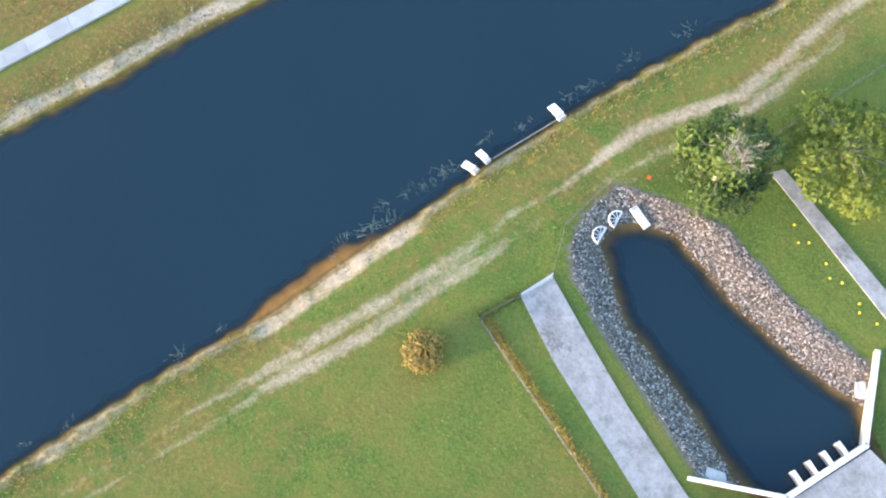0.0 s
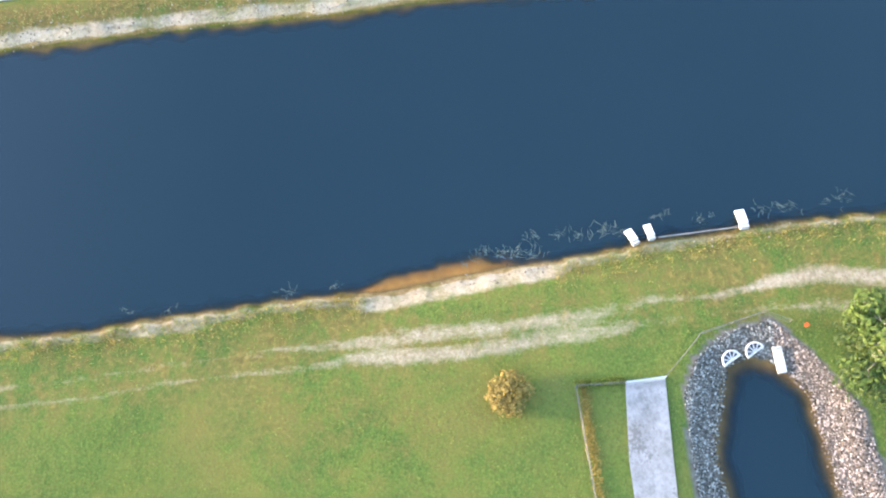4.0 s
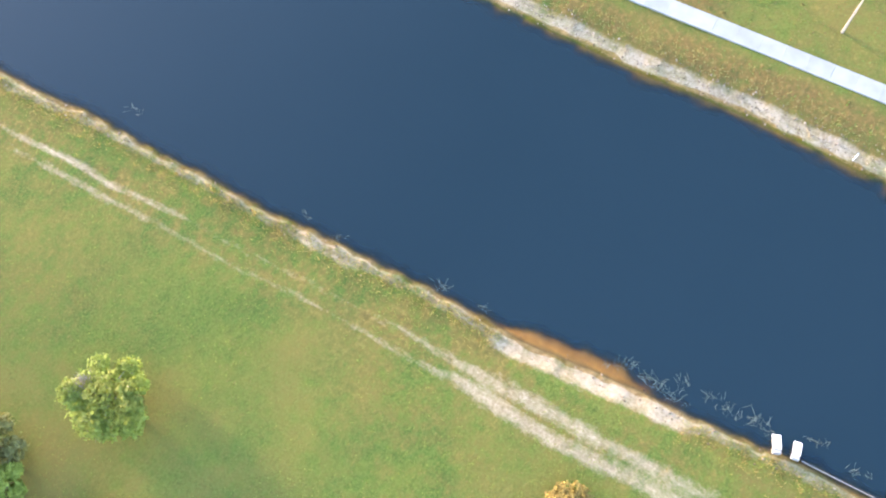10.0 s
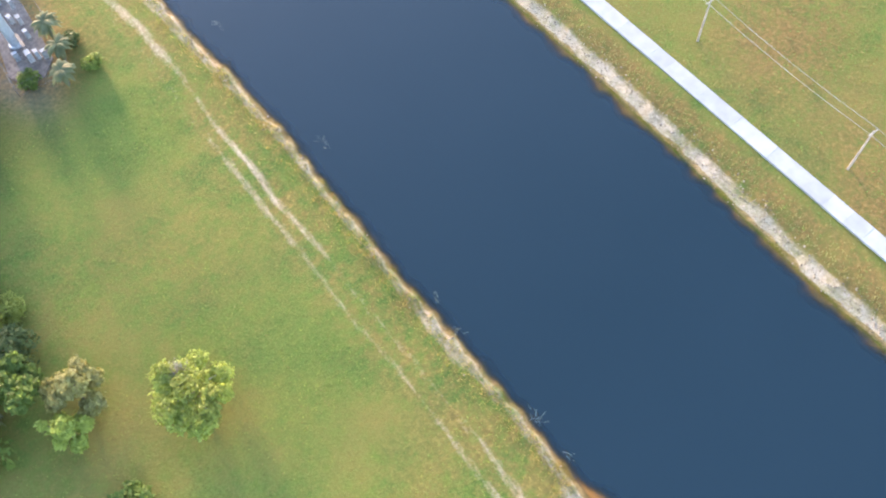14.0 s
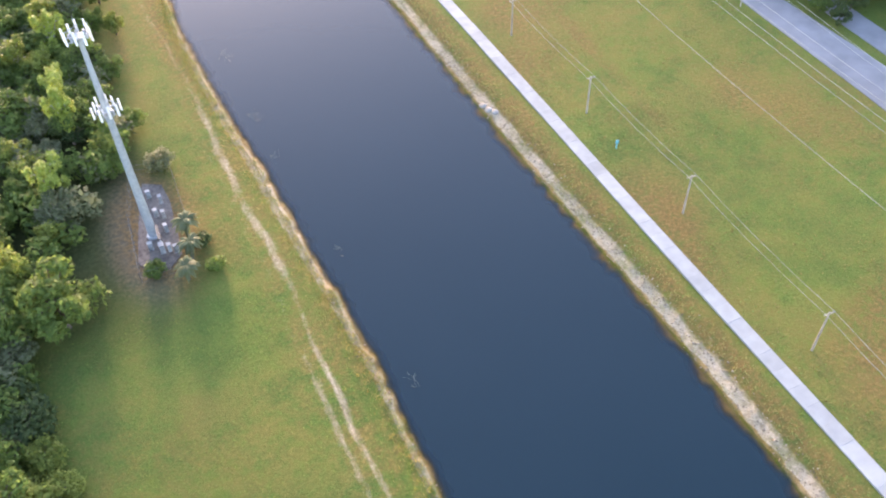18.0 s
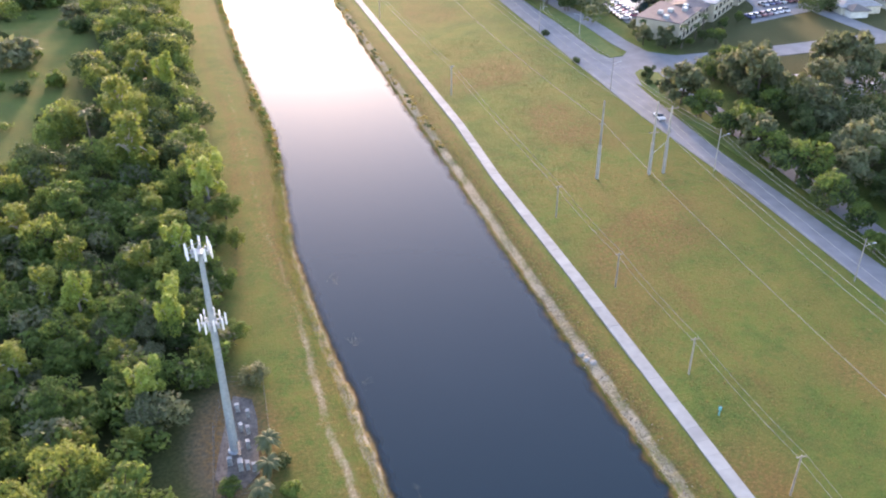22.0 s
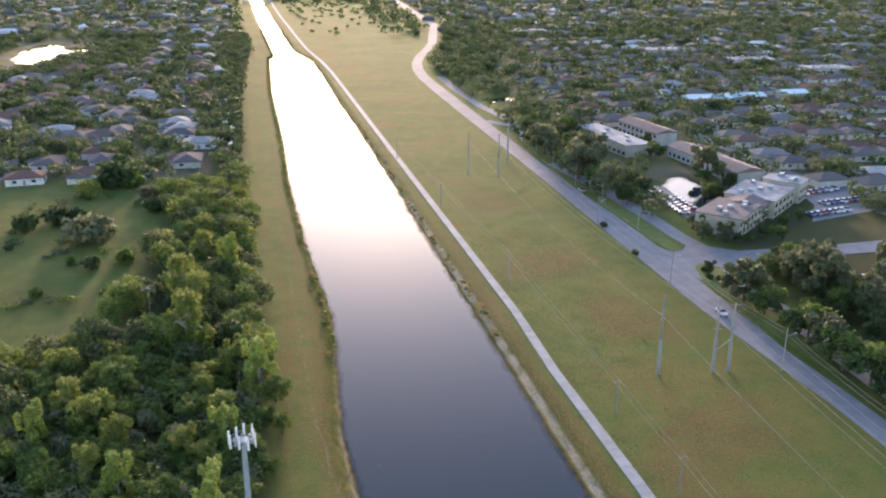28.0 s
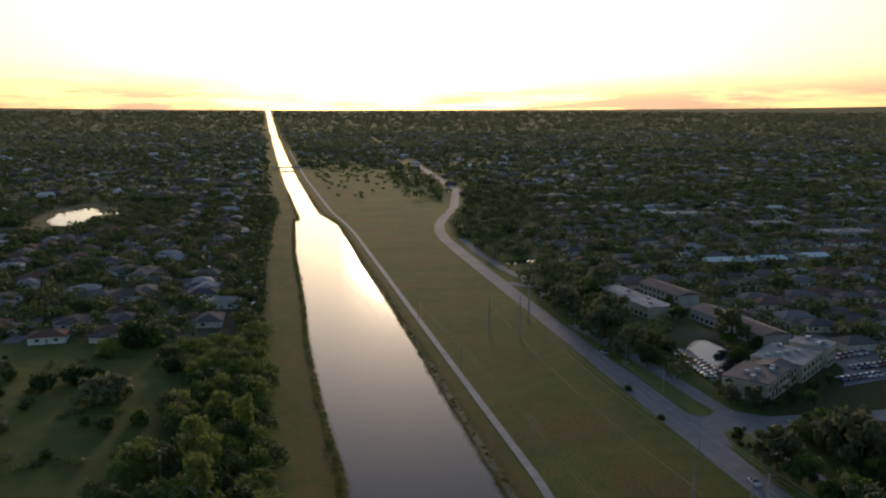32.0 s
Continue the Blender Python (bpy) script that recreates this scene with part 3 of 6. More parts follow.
def part(name, bm, mat, parent=None, label="", smooth_faces=False):
    """One mesh object from a bmesh or a mesh, under a thing."""
    me = bm
    if isinstance(bm, bmesh.types.BMesh):
        me = bpy.data.meshes.new(name)
        bm.to_mesh(me)
        bm.free()
    if mat and not me.materials:
        me.materials.append(mat)
    if smooth_faces:
        me.polygons.foreach_set("use_smooth", np.ones(len(me.polygons), bool))
    ob = new(name, me)
    if parent:
        ob.parent = parent
    if label:
        ob["label"] = label
    return ob


def thing(name, m, label, category, group="", kind=""):
    ob = new(name)
    ob.empty_display_size = 0.3
    ob.matrix_basis = m
    return tagged(ob, label, category, group, kind)


def put_box(bm, size, at=(0, 0, 0), turn=0.0, bevel=0.0):
    """Adds a box that stands with the middle of its base at a place."""
    m = Matrix.Translation(at) @ pose(0, 0, 0, 0, 0, turn) @ Matrix.Translation((0, 0, size[2] / 2)) @ Matrix.Diagonal((*size, 1))
    r = bmesh.ops.create_cube(bm, size=1, matrix=m)
    if bevel:
        edges = list({e for v in r["verts"] for e in v.link_edges})
        bmesh.ops.bevel(bm, geom=edges, offset=bevel, segments=1, affect="EDGES")
    return bm


def box(size, at=(0, 0, 0), turn=0.0, bevel=0.0):
    return put_box(bmesh.new(), size, at, turn, bevel)


def put_tube(bm, a, b, ra, rb=None, sides=6):
    a, b = Vector(a), Vector(b)
    d = b - a
    m = Matrix.Translation((a + b) / 2) @ d.to_track_quat("Z", "Y").to_matrix().to_4x4()
    bmesh.ops.create_cone(bm, cap_ends=True, segments=sides, radius1=ra, radius2=ra if rb is None else rb, depth=d.length, matrix=m)
    return bm


def tube(a, b, ra, rb=None, sides=8):
    return put_tube(bmesh.new(), a, b, ra, rb, sides)


def sheet(points, z0, z1):
    """A flat plate over a polygon of (x, y), from z0 up to z1."""
    bm = bmesh.new()
    top = [bm.verts.new((x, y, z1)) for x, y in points]
    low = [bm.verts.new((x, y, z0)) for x, y in points]
    bm.faces.new(top)
    bm.faces.new(low[::-1])
    n = len(points)
    for i in range(n):
        bm.faces.new((low[i], low[(i + 1) % n], top[(i + 1) % n], top[i]))
    bmesh.ops.recalc_face_normals(bm, faces=bm.faces)
    return bm


# ---- plants ----
def leaf_cloud(rng, lobes, count, size, flat=0.6, inner=0.72):
    """Folded leaf sprays strewn over a set of lobes (middle, radii): vertices and faces."""
    lobes = [(np.array(c, float), np.array(r, float)) for c, r in lobes]
    wts = np.array([(r[0] * r[1] + r[0] * r[2] + r[1] * r[2]) for _, r in lobes])
    pick = rng.choice(len(lobes), count, p=wts / wts.sum())
    C, Rr = np.array([l[0] for l in lobes])[pick], np.array([l[1] for l in lobes])[pick]
    d = rng.normal(size=(count, 3))
    d[:, 2] += 0.35
    d /= np.linalg.norm(d, axis=1)[:, None]
    lump = 1 + 0.18 * np.sin(d[:, 0] * 5 + pick) * np.sin(d[:, 1] * 6 + 2 * pick) + 0.12 * np.sin(d[:, 2] * 9 + pick)
    p = C + d * Rr * (rng.uniform(inner, 1.04, count) * lump)[:, None]
    nrm = d * 0.8 + rng.normal(size=(count, 3)) * 0.55 + np.array([0, 0, flat])
    nrm /= np.linalg.norm(nrm, axis=1)[:, None]
    t = np.cross(nrm, rng.normal(size=(count, 3)))
    t /= np.linalg.norm(t, axis=1)[:, None] + 1e-9
    b = np.cross(nrm, t)
    s = (size * rng.uniform(0.6, 1.35, count))[:, None]
    v = np.stack([p - t * s, p - b * s * 0.52 - nrm * s * 0.22, p + t * s - nrm * s * 0.25, p + b * s * 0.52 - nrm * s * 0.22], 1).reshape(-1, 3)
    i = np.arange(count) * 4
    f = np.concatenate([np.stack([i, i + 1, i + 2], 1), np.stack([i, i + 2, i + 3], 1)])
    return v, f


def cloud_mesh(name, v, f, mat):
    me = bpy.data.meshes.new(name)
    me.from_pydata(v.tolist(), [], f.tolist())
    me.materials.append(mat)
    return me


def wood_mesh(rng, height, r, lobes, mat, twigs=2):
    """A tapered trunk that forks into a limb for each lobe of the crown."""
    bm = bmesh.new()
    fork = Vector((rng.normal() * 0.15, rng.normal() * 0.15, height * 0.42))
    put_tube(bm, (0, 0, -0.3), fork, r * 1.25, r * 0.8, 7)
    for c, rad in lobes:
        c = Vector(c)
        elbow = fork.lerp(c, 0.55) + Vector((0, 0, 0.1 * height))
        put_tube(bm, fork, elbow, r * 0.55, r * 0.36, 5)
        put_tube(bm, elbow, c + Vector((0, 0, rad[2] * 0.4)), r * 0.36, r * 0.12, 5)
        for _ in range(twigs):
            e = c + Vector(rng.normal(size=3)) * rad[0] * 0.45
            put_tube(bm, elbow.lerp(c, 0.5), e, r * 0.2, r * 0.05, 4)
    me = bpy.data.meshes.new("trunk")
    bm.to_mesh(me)
    bm.free()
    me.materials.append(mat)
    return me


def crown_lobes(rng, width, height, count):
    lobes = [((0, 0, height * 0.66), (width * 0.25, width * 0.25, height * 0.22))]
    for k in range(count):
        a = k * 2.4 + rng.uniform(0, 0.7)
        d = width * math.sqrt(rng.uniform(0.03, 0.18))
        lobes.append(((math.cos(a) * d, math.sin(a) * d, height * rng.uniform(0.30, 0.80)), (width * rng.uniform(0.11, 0.20),) * 2 + (height * rng.uniform(0.09, 0.17),)))
    return lobes


def tree(seed, width, height, leaves, size, leaf, bark, label, lobes=6, name="tree", category="tree", group="", second=None):
    rng = np.random.default_rng(seed)
    ls = crown_lobes(rng, width, height, lobes)
    ob = thing(name, pose(0, 0, 0), label, category, group)
    part("trunk", wood_mesh(rng, height, 0.022 * height + 0.05, ls, bark), bark, ob)
    v, f = leaf_cloud(rng, ls, leaves, size)
    crown = cloud_mesh("crown", v, f, leaf)
    # second leaf colour covers the top, mostly lighter, painting the sunlit crown
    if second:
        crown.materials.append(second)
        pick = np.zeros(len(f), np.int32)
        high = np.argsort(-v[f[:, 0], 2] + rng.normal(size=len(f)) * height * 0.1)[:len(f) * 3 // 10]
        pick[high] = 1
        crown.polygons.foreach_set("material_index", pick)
    part("crown", crown, leaf, ob)
    return ob


def bare_twigs(ob, seed, at, reach, count):
    """Leafless pale branches standing out of a crown."""
    r = np.random.default_rng(seed)
    bm = bmesh.new()
    for _ in range(count):
        d = Vector((r.normal(), r.normal(), abs(r.normal()) * 0.7 + 0.3)).normalized()
        a = Vector(at) + Vector((r.normal() * 0.35, r.normal() * 0.35, 0)) * reach - d * reach * 0.4
        mid = a + d * reach * r.uniform(0.5, 0.9)
        put_tube(bm, a, mid, 0.03, 0.018, 4)
        for _ in range(4):
            e = mid + (d + Vector(r.normal(size=3)) * 0.5) * reach * r.uniform(0.2, 0.5)
            put_tube(bm, mid, e, 0.018, 0.008, 3)
    part("bare_branches", bm, PALE_BARK, ob, "bare pale branches")
    return ob


def shrub(seed, width, height, leaves, size, leaf, label, lobes=5, name="shrub"):
    rng = np.random.default_rng(seed)
    ls = [((0, 0, height * 0.45), (width * 0.34, width * 0.34, height * 0.5))]
    for k in range(lobes):
        a = k * 2.4
        ls.append(((math.cos(a) * width * 0.3, math.sin(a) * width * 0.3, height * rng.uniform(0.3, 0.55)), (width * 0.22, width * 0.22, height * rng.uniform(0.3, 0.45))))
    ob = thing(name, pose(0, 0, 0), label, "shrub")
    part("stems", wood_mesh(rng, height, 0.05 + 0.012 * height, ls[1:], BARK, 1), BARK, ob)
    v, f = leaf_cloud(rng, ls, leaves, size)
    part("foliage", cloud_mesh("foliage", v, f, leaf), leaf, ob)
    return ob


def palm(seed, height, fronds, reach, label, leaf=None):
    rng = np.random.default_rng(seed)
    ob = thing("palm_tree", pose(0, 0, 0), label, "palm tree")
    bm = bmesh.new()
    put_tube(bm, (0, 0, -0.3), (0.06, 0, height * 0.5), 0.22, 0.17, 8)
    put_tube(bm, (0.06, 0, height * 0.5), (0.1, 0.05, height), 0.17, 0.14, 8)
    part("trunk", bm, BARK, ob)
    for k in range(fronds):
        a, rise = k * 2.4, rng.uniform(-0.15, 0.95)
        pts = []
        for j in range(6):
            u = j / 5
            pts.append((reach * u * (1 - 0.15 * u), rise * reach * u * 0.8 - reach * 0.75 * u * u))
        v, f = [], []
        for j, (r, z) in enumerate(pts):
            w = reach * 0.17 * math.sin(math.pi * (0.12 + 0.86 * j / 5))
            v += [(r, -w, z - w * 0.5), (r, 0, z), (r, w, z - w * 0.5)]
        for j in range(5):
            i = j * 3
            f += [(i, i + 1, i + 4, i + 3), (i + 1, i + 2, i + 5, i + 4)]
        me = bpy.data.meshes.new("frond")
        me.from_pydata(v, [], f)
        me.materials.append(leaf or LEAF_GREY)
        fr = part("frond", me, None, ob)
        fr.matrix_basis = pose(0.1, 0.05, height, 0, 0, math.degrees(a))
    return ob


def stand(ob, x, y, scale=1.0, turn=0.0, tall=1.0, sink=0.05):
    """The pose of a plant on the ground."""
    return Matrix.Translation((x, y, gz(x, y) - sink)) @ pose(0, 0, 0, 0, 0, turn) @ Matrix.Diagonal((scale, scale, scale * tall, 1))


def plant_out(protos, places, rng, lo=0.8, hi=1.2):
    """First the prototypes themselves, then copies, at the places."""
    used = set()
    for x, y, s in places:
        p = protos[int(rng.integers(len(protos)))]
        m = stand(p, x, y, s * rng.uniform(lo, hi), rng.uniform(0, 360), rng.uniform(0.85, 1.15))
        if p.name in used:
            copy_thing(p, m)
        else:
            p.matrix_basis = m
            used.add(p.name)
    for p in protos:
        if p.name not in used:
            for c in list(p.children_recursive):
                bpy.data.objects.remove(c)
            bpy.data.objects.remove(p)


def in_poly(x, y, poly):
    return float(inside_distance(np.array([x]), np.array([y]), poly)[0]) < 0


rng = np.random.default_rng(7)
# trees and shrubs by themselves
for ob, x, y, s, a in (
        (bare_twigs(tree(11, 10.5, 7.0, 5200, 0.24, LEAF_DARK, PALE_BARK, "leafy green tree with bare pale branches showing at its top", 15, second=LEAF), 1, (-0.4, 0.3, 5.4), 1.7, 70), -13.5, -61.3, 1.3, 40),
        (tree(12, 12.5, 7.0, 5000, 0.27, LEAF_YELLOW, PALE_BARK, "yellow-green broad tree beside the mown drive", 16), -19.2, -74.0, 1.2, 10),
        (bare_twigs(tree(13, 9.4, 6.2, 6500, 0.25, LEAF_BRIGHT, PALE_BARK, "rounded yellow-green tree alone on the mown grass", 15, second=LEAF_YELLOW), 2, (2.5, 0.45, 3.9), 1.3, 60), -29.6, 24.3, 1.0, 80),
        (shrub(14, 5.0, 2.4, 1900, 0.20, LEAF_DRY, "half-dead straw-brown bush on open grass", 7), -14.2, -22.8, 1.0, 0),
        (shrub(15, 4.8, 3.4, 900, 0.34, LEAF, "loose grey-green shrub on mown grass"), -40.6, 18.2, 1.0, 0),
        (tree(16, 5.2, 5.4, 1500, 0.32, LEAF_BRIGHT, BARK, "bright yellow-green young tree at the wood's edge", 6), -42.6, 28.8, 1.0, 0),
        (tree(17, 7.4, 6.0, 2300, 0.30, LEAF_OLIVE, BARK, "olive-brown bushy tree at the wood's edge", 6), -39.8, 32.6, 1.0, 0),
        (tree(18, 7.5, 7.5, 1900, 0.40, LEAF, BARK, "dark green bushy tree at the wood's edge", 7), -45.5, 36.0, 1.0, 0)):
    ob.matrix_basis = stand(ob, x, y, s, a)

# bushes where the wood meets the mown grass
edge_kinds = [shrub(34, 5.5, 4.2, 1500, 0.26, LEAF, "full green bush at the wood's edge", 7), shrub(35, 5.0, 3.8, 1400, 0.26, LEAF_YELLOW, "yellow-green bush at the wood's edge", 7), shrub(36, 6.0, 4.6, 1500, 0.28, LEAF_DARK, "dark green bush at the wood's edge", 7)]
plant_out(edge_kinds, [(-45.6, 57.3, 1.0), (-44.6, 51.8, 1.1), (-46.7, 46.1, 1.2), (-44.2, 41.2, 1.0), (-49.0, 42.4, 1.2), (-42.8, 47.0, 0.8), (-48.5, 62.6, 1.1), (-49.6, 53.0, 1.2)], rng, 0.9, 1.2)

# woodland left of the canal: six kinds of tree, copied
WOOD_EDGE = [(30, -50), (50, -47), (60, -47), (70, -40), (78, -33), (100, -31), (106, -24), (152, -19), (191, -25), (231, -29), (292, -31), (375, -35), (478, -40)]
MEADOW = [(-260, 335), (-70, 324), (-60, 270), (-58, 232), (-66, 195), (-88, 186), (-120, 170), (-260, 160)]
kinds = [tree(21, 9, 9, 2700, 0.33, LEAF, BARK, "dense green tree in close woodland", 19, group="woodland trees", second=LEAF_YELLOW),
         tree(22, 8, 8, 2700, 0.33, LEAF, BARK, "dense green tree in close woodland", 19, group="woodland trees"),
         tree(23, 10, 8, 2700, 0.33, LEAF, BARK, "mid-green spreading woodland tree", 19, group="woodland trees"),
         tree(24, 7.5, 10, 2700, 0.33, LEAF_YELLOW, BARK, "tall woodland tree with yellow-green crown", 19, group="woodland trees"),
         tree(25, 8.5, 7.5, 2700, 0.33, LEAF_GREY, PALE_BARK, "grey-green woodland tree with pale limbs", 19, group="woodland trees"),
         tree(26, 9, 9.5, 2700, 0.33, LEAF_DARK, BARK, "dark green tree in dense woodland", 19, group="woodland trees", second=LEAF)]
places, behind = [], []
for iy in range(0, 52):
    for ix in range(0, 15):
        y = 34 + iy * 6.7 + rng.uniform(-2.4, 2.4)
        x = at_y(WOOD_EDGE, y) - 3.0 - ix * 6.7 + rng.uniform(-2.4, 2.4) - (3.8 if iy % 2 else 0)
        if y > 345 or (y > 326 and x < -46) or x < -132 or float(inside_distance(np.array([x]), np.array([y]), MEADOW)[0]) + 7 * float(wobble(x, y, 11, 2)) < 2 or (y < 66 and x < -62) or ((x + 26.5) / 9.5) ** 2 + ((y - 86) / 15.0) ** 2 < 1 or ((x + 55) / 7.5) ** 2 + ((y - 196) / 9.0) ** 2 < 1:
            continue
        s = float(rng.choice([0.65, 0.75, 0.9, 1.1]))
        (places if y < 178 and x > -76 else behind).append((float(x), float(y), s))
plant_out(kinds, places, rng)
bush_kinds = [shrub(31, 4, 2.6, 420, 0.40, LEAF_DARK, "low dark bush in the rough meadow"), shrub(32, 3.4, 2.4, 380, 0.38, LEAF, "low green bush in the rough meadow"), shrub(33, 5, 3, 420, 0.42, LEAF_GREY, "low grey-green bush in the rough meadow")]
plant_out(bush_kinds, [(-77, 246, 1.3), (-88, 226, 1.4), (-62, 189, 1.6), (-66, 220, 1.5), (-68, 250, 1.3), (-66, 303, 1.2), (-97, 293, 1.3), (-91, 296, 1.2), (-82, 271, 1.5), (-77, 279, 0.8), (-105, 286, 1.6), (-92, 336, 1.6), (-84, 339, 2.0), (-78, 337, 1.7), (-110, 250, 1.3), (-120, 300, 1.4), (-70, 322, 1.0)]
          + [(-62 - 90 * rng.uniform() ** 0.8, 178 + 150 * rng.uniform(), float(rng.choice([0.4, 0.5, 0.7]))) for _ in range(22)], rng, 0.8, 1.3)
# paler crowns that stand above the wood
crowns = [tree(27, 6.5, 11.5, 1700, 0.34, LEAF_YELLOW, PALE_BARK, "tall woodland tree with pale yellow-green crown", 9, group="woodland trees"), tree(28, 5.5, 10.5, 1500, 0.34, LEAF_BRIGHT, PALE_BARK, "slim woodland tree with bright puffed crown", 7, group="woodland trees")]
plant_out(crowns, [(-64, 155, 1.0), (-68, 143, 1.0), (-52, 137, 1.0), (-43, 180, 1.4), (-38, 157, 0.8), (-34, 146, 1.0), (-40, 135, 1.0), (-27, 162, 1.3), (-50, 124, 0.9), (-56, 130, 0.8), (-33, 139, 0.9), (-34, 113, 0.9), (-47, 212, 1.3), (-42, 199, 1.2), (-34, 122, 0.8), (-36, 228, 1.2), (-38, 98, 0.9), (-58, 108, 0.9), (-44, 240, 1.1)], rng, 0.9, 1.1)
ob = palm(41, 11.5, 18, 2.4, "tall slim palm above the woodland")
ob.matrix_basis = stand(ob, -54, 198)
# round the tower's yard
for ob, x, y in ((palm(42, 3.0, 22, 2.4, "short bushy palm outside the tower yard"), -22.7, 74.5), (palm(43, 3.2, 22, 2.4, "short bushy palm outside the tower yard"), -21.0, 83.6), (palm(44, 3.0, 20, 2.3, "short bushy palm outside the tower yard"), -21.3, 79.0),
                 (shrub(45, 3.2, 2.2, 600, 0.26, LEAF, "green shrub at the yard fence"), -26.8, 77.6), (shrub(46, 5.0, 3.6, 1100, 0.28, LEAF_GREY, "grey-brown bush behind the yard"), -21.8, 100.6),
                 (shrub(47, 3.0, 2.0, 500, 0.26, LEAF, "green shrub at the yard fence"), -18.6, 75.2), (shrub(48, 3.2, 2.0, 500, 0.26, LEAF_DARK, "dark green shrub at the yard fence"), -19.4, 80.8)):
    ob.matrix_basis = stand(ob, x, y)

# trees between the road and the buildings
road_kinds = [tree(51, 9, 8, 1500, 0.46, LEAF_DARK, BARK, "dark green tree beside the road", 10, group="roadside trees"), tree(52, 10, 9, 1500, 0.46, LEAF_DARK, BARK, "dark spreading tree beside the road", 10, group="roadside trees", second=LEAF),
              tree(53, 7, 7, 1500, 0.46, LEAF, BARK, "mid-green tree beside the road", 10, group="roadside trees"), tree(54, 8, 7.5, 1500, 0.46, LEAF_GREY, BARK, "grey-green tree beside the road", 10, group="roadside trees")]
small = [(102, 109, .55), (107, 105, .55), (104, 101, .55), (107.5, 97, .55), (104, 93, .55), (109.5, 91, .55), (104, 88, .55), (103.5, 117, .8), (103, 126, 1.05), (104.5, 133, 1.0), (104.5, 140, 1.15), (103, 148, 1.1), (104, 155, 1.15), (103, 162, 1.0), (102.5, 170, .9), (102, 180, .9), (101, 189, .8),
         (101, 210, .45), (104, 281, .8), (99, 290, .8), (111, 317, 1.1), (100, 300, 1.1), (98, 318, 1.1), (104, 330, 1.2), (100, 345, 1.1), (97, 362, 1.1), (98, 380, 1.2), (99, 402, 1.1)]
big = []
BUILT = [[(116, 232), (150, 240), (190, 262), (190, 292), (150, 300), (122, 262)], [(118, 262), (150, 300), (146, 320), (118, 316)], [(140, 295), (174, 300), (168, 365), (140, 355)], [(118, 335), (165, 362), (158, 412), (118, 405)], [(112, 208), (240, 208), (240, 234), (112, 234)], [(138, 180), (172, 184), (172, 204), (138, 200)], [(146, 230), (200, 228), (208, 250), (170, 256), (150, 246)]]
for iy in range(32):
    for ix in range(13):
        y, x = 84 + iy * 6.8 + rng.uniform(-2.8, 2.8), 113.5 + ix * 6.8 + rng.uniform(-2.8, 2.8)
        if y > 300 or x > 150 + 0.35 * (y - 88) or any(in_poly(x, y, b) for b in BUILT) or x < 112.5 + (3 if 195 < y < 235 else 0) or (y > 236 and rng.uniform() < 0.35) or (y > 196 and x > 136 and y < 236) or rng.uniform() < 0.05:
            continue
        big.append((float(x), float(y), float(rng.choice([0.9, 1.1, 1.3]))))
small = [(p[0], p[1], p[2] * 1.35) for p in small] + [(121, 211, 1.0), (127, 212, 1.1), (133, 211, 1.1), (119.5, 204, 1.2), (97.3, 295.7, 1.0), (103.1, 281.7, 1.1), (100.2, 192, 0.8), (100.8, 180, 1.0), (104, 167, 1.0), (113.5, 239, 0.59), (119, 234.0, 0.67), (123, 233.5, 0.55), (115, 246, 0.55), (137, 233.5, 0.63), (108, 330, 1.4), (112, 345, 1.5), (116, 360, 1.4), (113, 375, 1.5), (118, 390, 1.4), (125, 402, 1.3), (143, 345, 1.2), (146, 362, 1.2), (150, 310, 1.2), (128, 235, 0.50), (134, 237.5, 0.55), (140, 242, 0.59), (147, 247, 0.55), (156, 252, 0.50), (117, 253, 0.46), (113, 290, 1.3), (141, 287, 1.1), (147, 307, 1.1), (151, 293, 1.0), (148, 192, 1.1), (158, 191, 1.1), (154, 200, 1.0), (168, 194, 1.1), (140, 183, 1.2)]
verge_kinds = [shrub(57, 2.6, 1.9, 380, 0.24, LEAF_DARK, "dark rounded shrub at the road's verge")]
plant_out(verge_kinds, [(86.4, 257, 1.1), (86.2, 229, 0.9), (101, 212, 0.8), (99.5, 206, 0.8), (102, 204, 0.9)], rng, 0.9, 1.1)
plant_out(road_kinds, small + [b for b in big if b[0] < 128 and b[1] < 200], rng, 0.9, 1.1)
far_big = [b for b in big if not (b[0] < 128 and b[1] < 200) and not in_poly(b[0], b[1], [(104, 226), (150, 226), (196, 262), (196, 300), (112, 312), (106, 262)])]


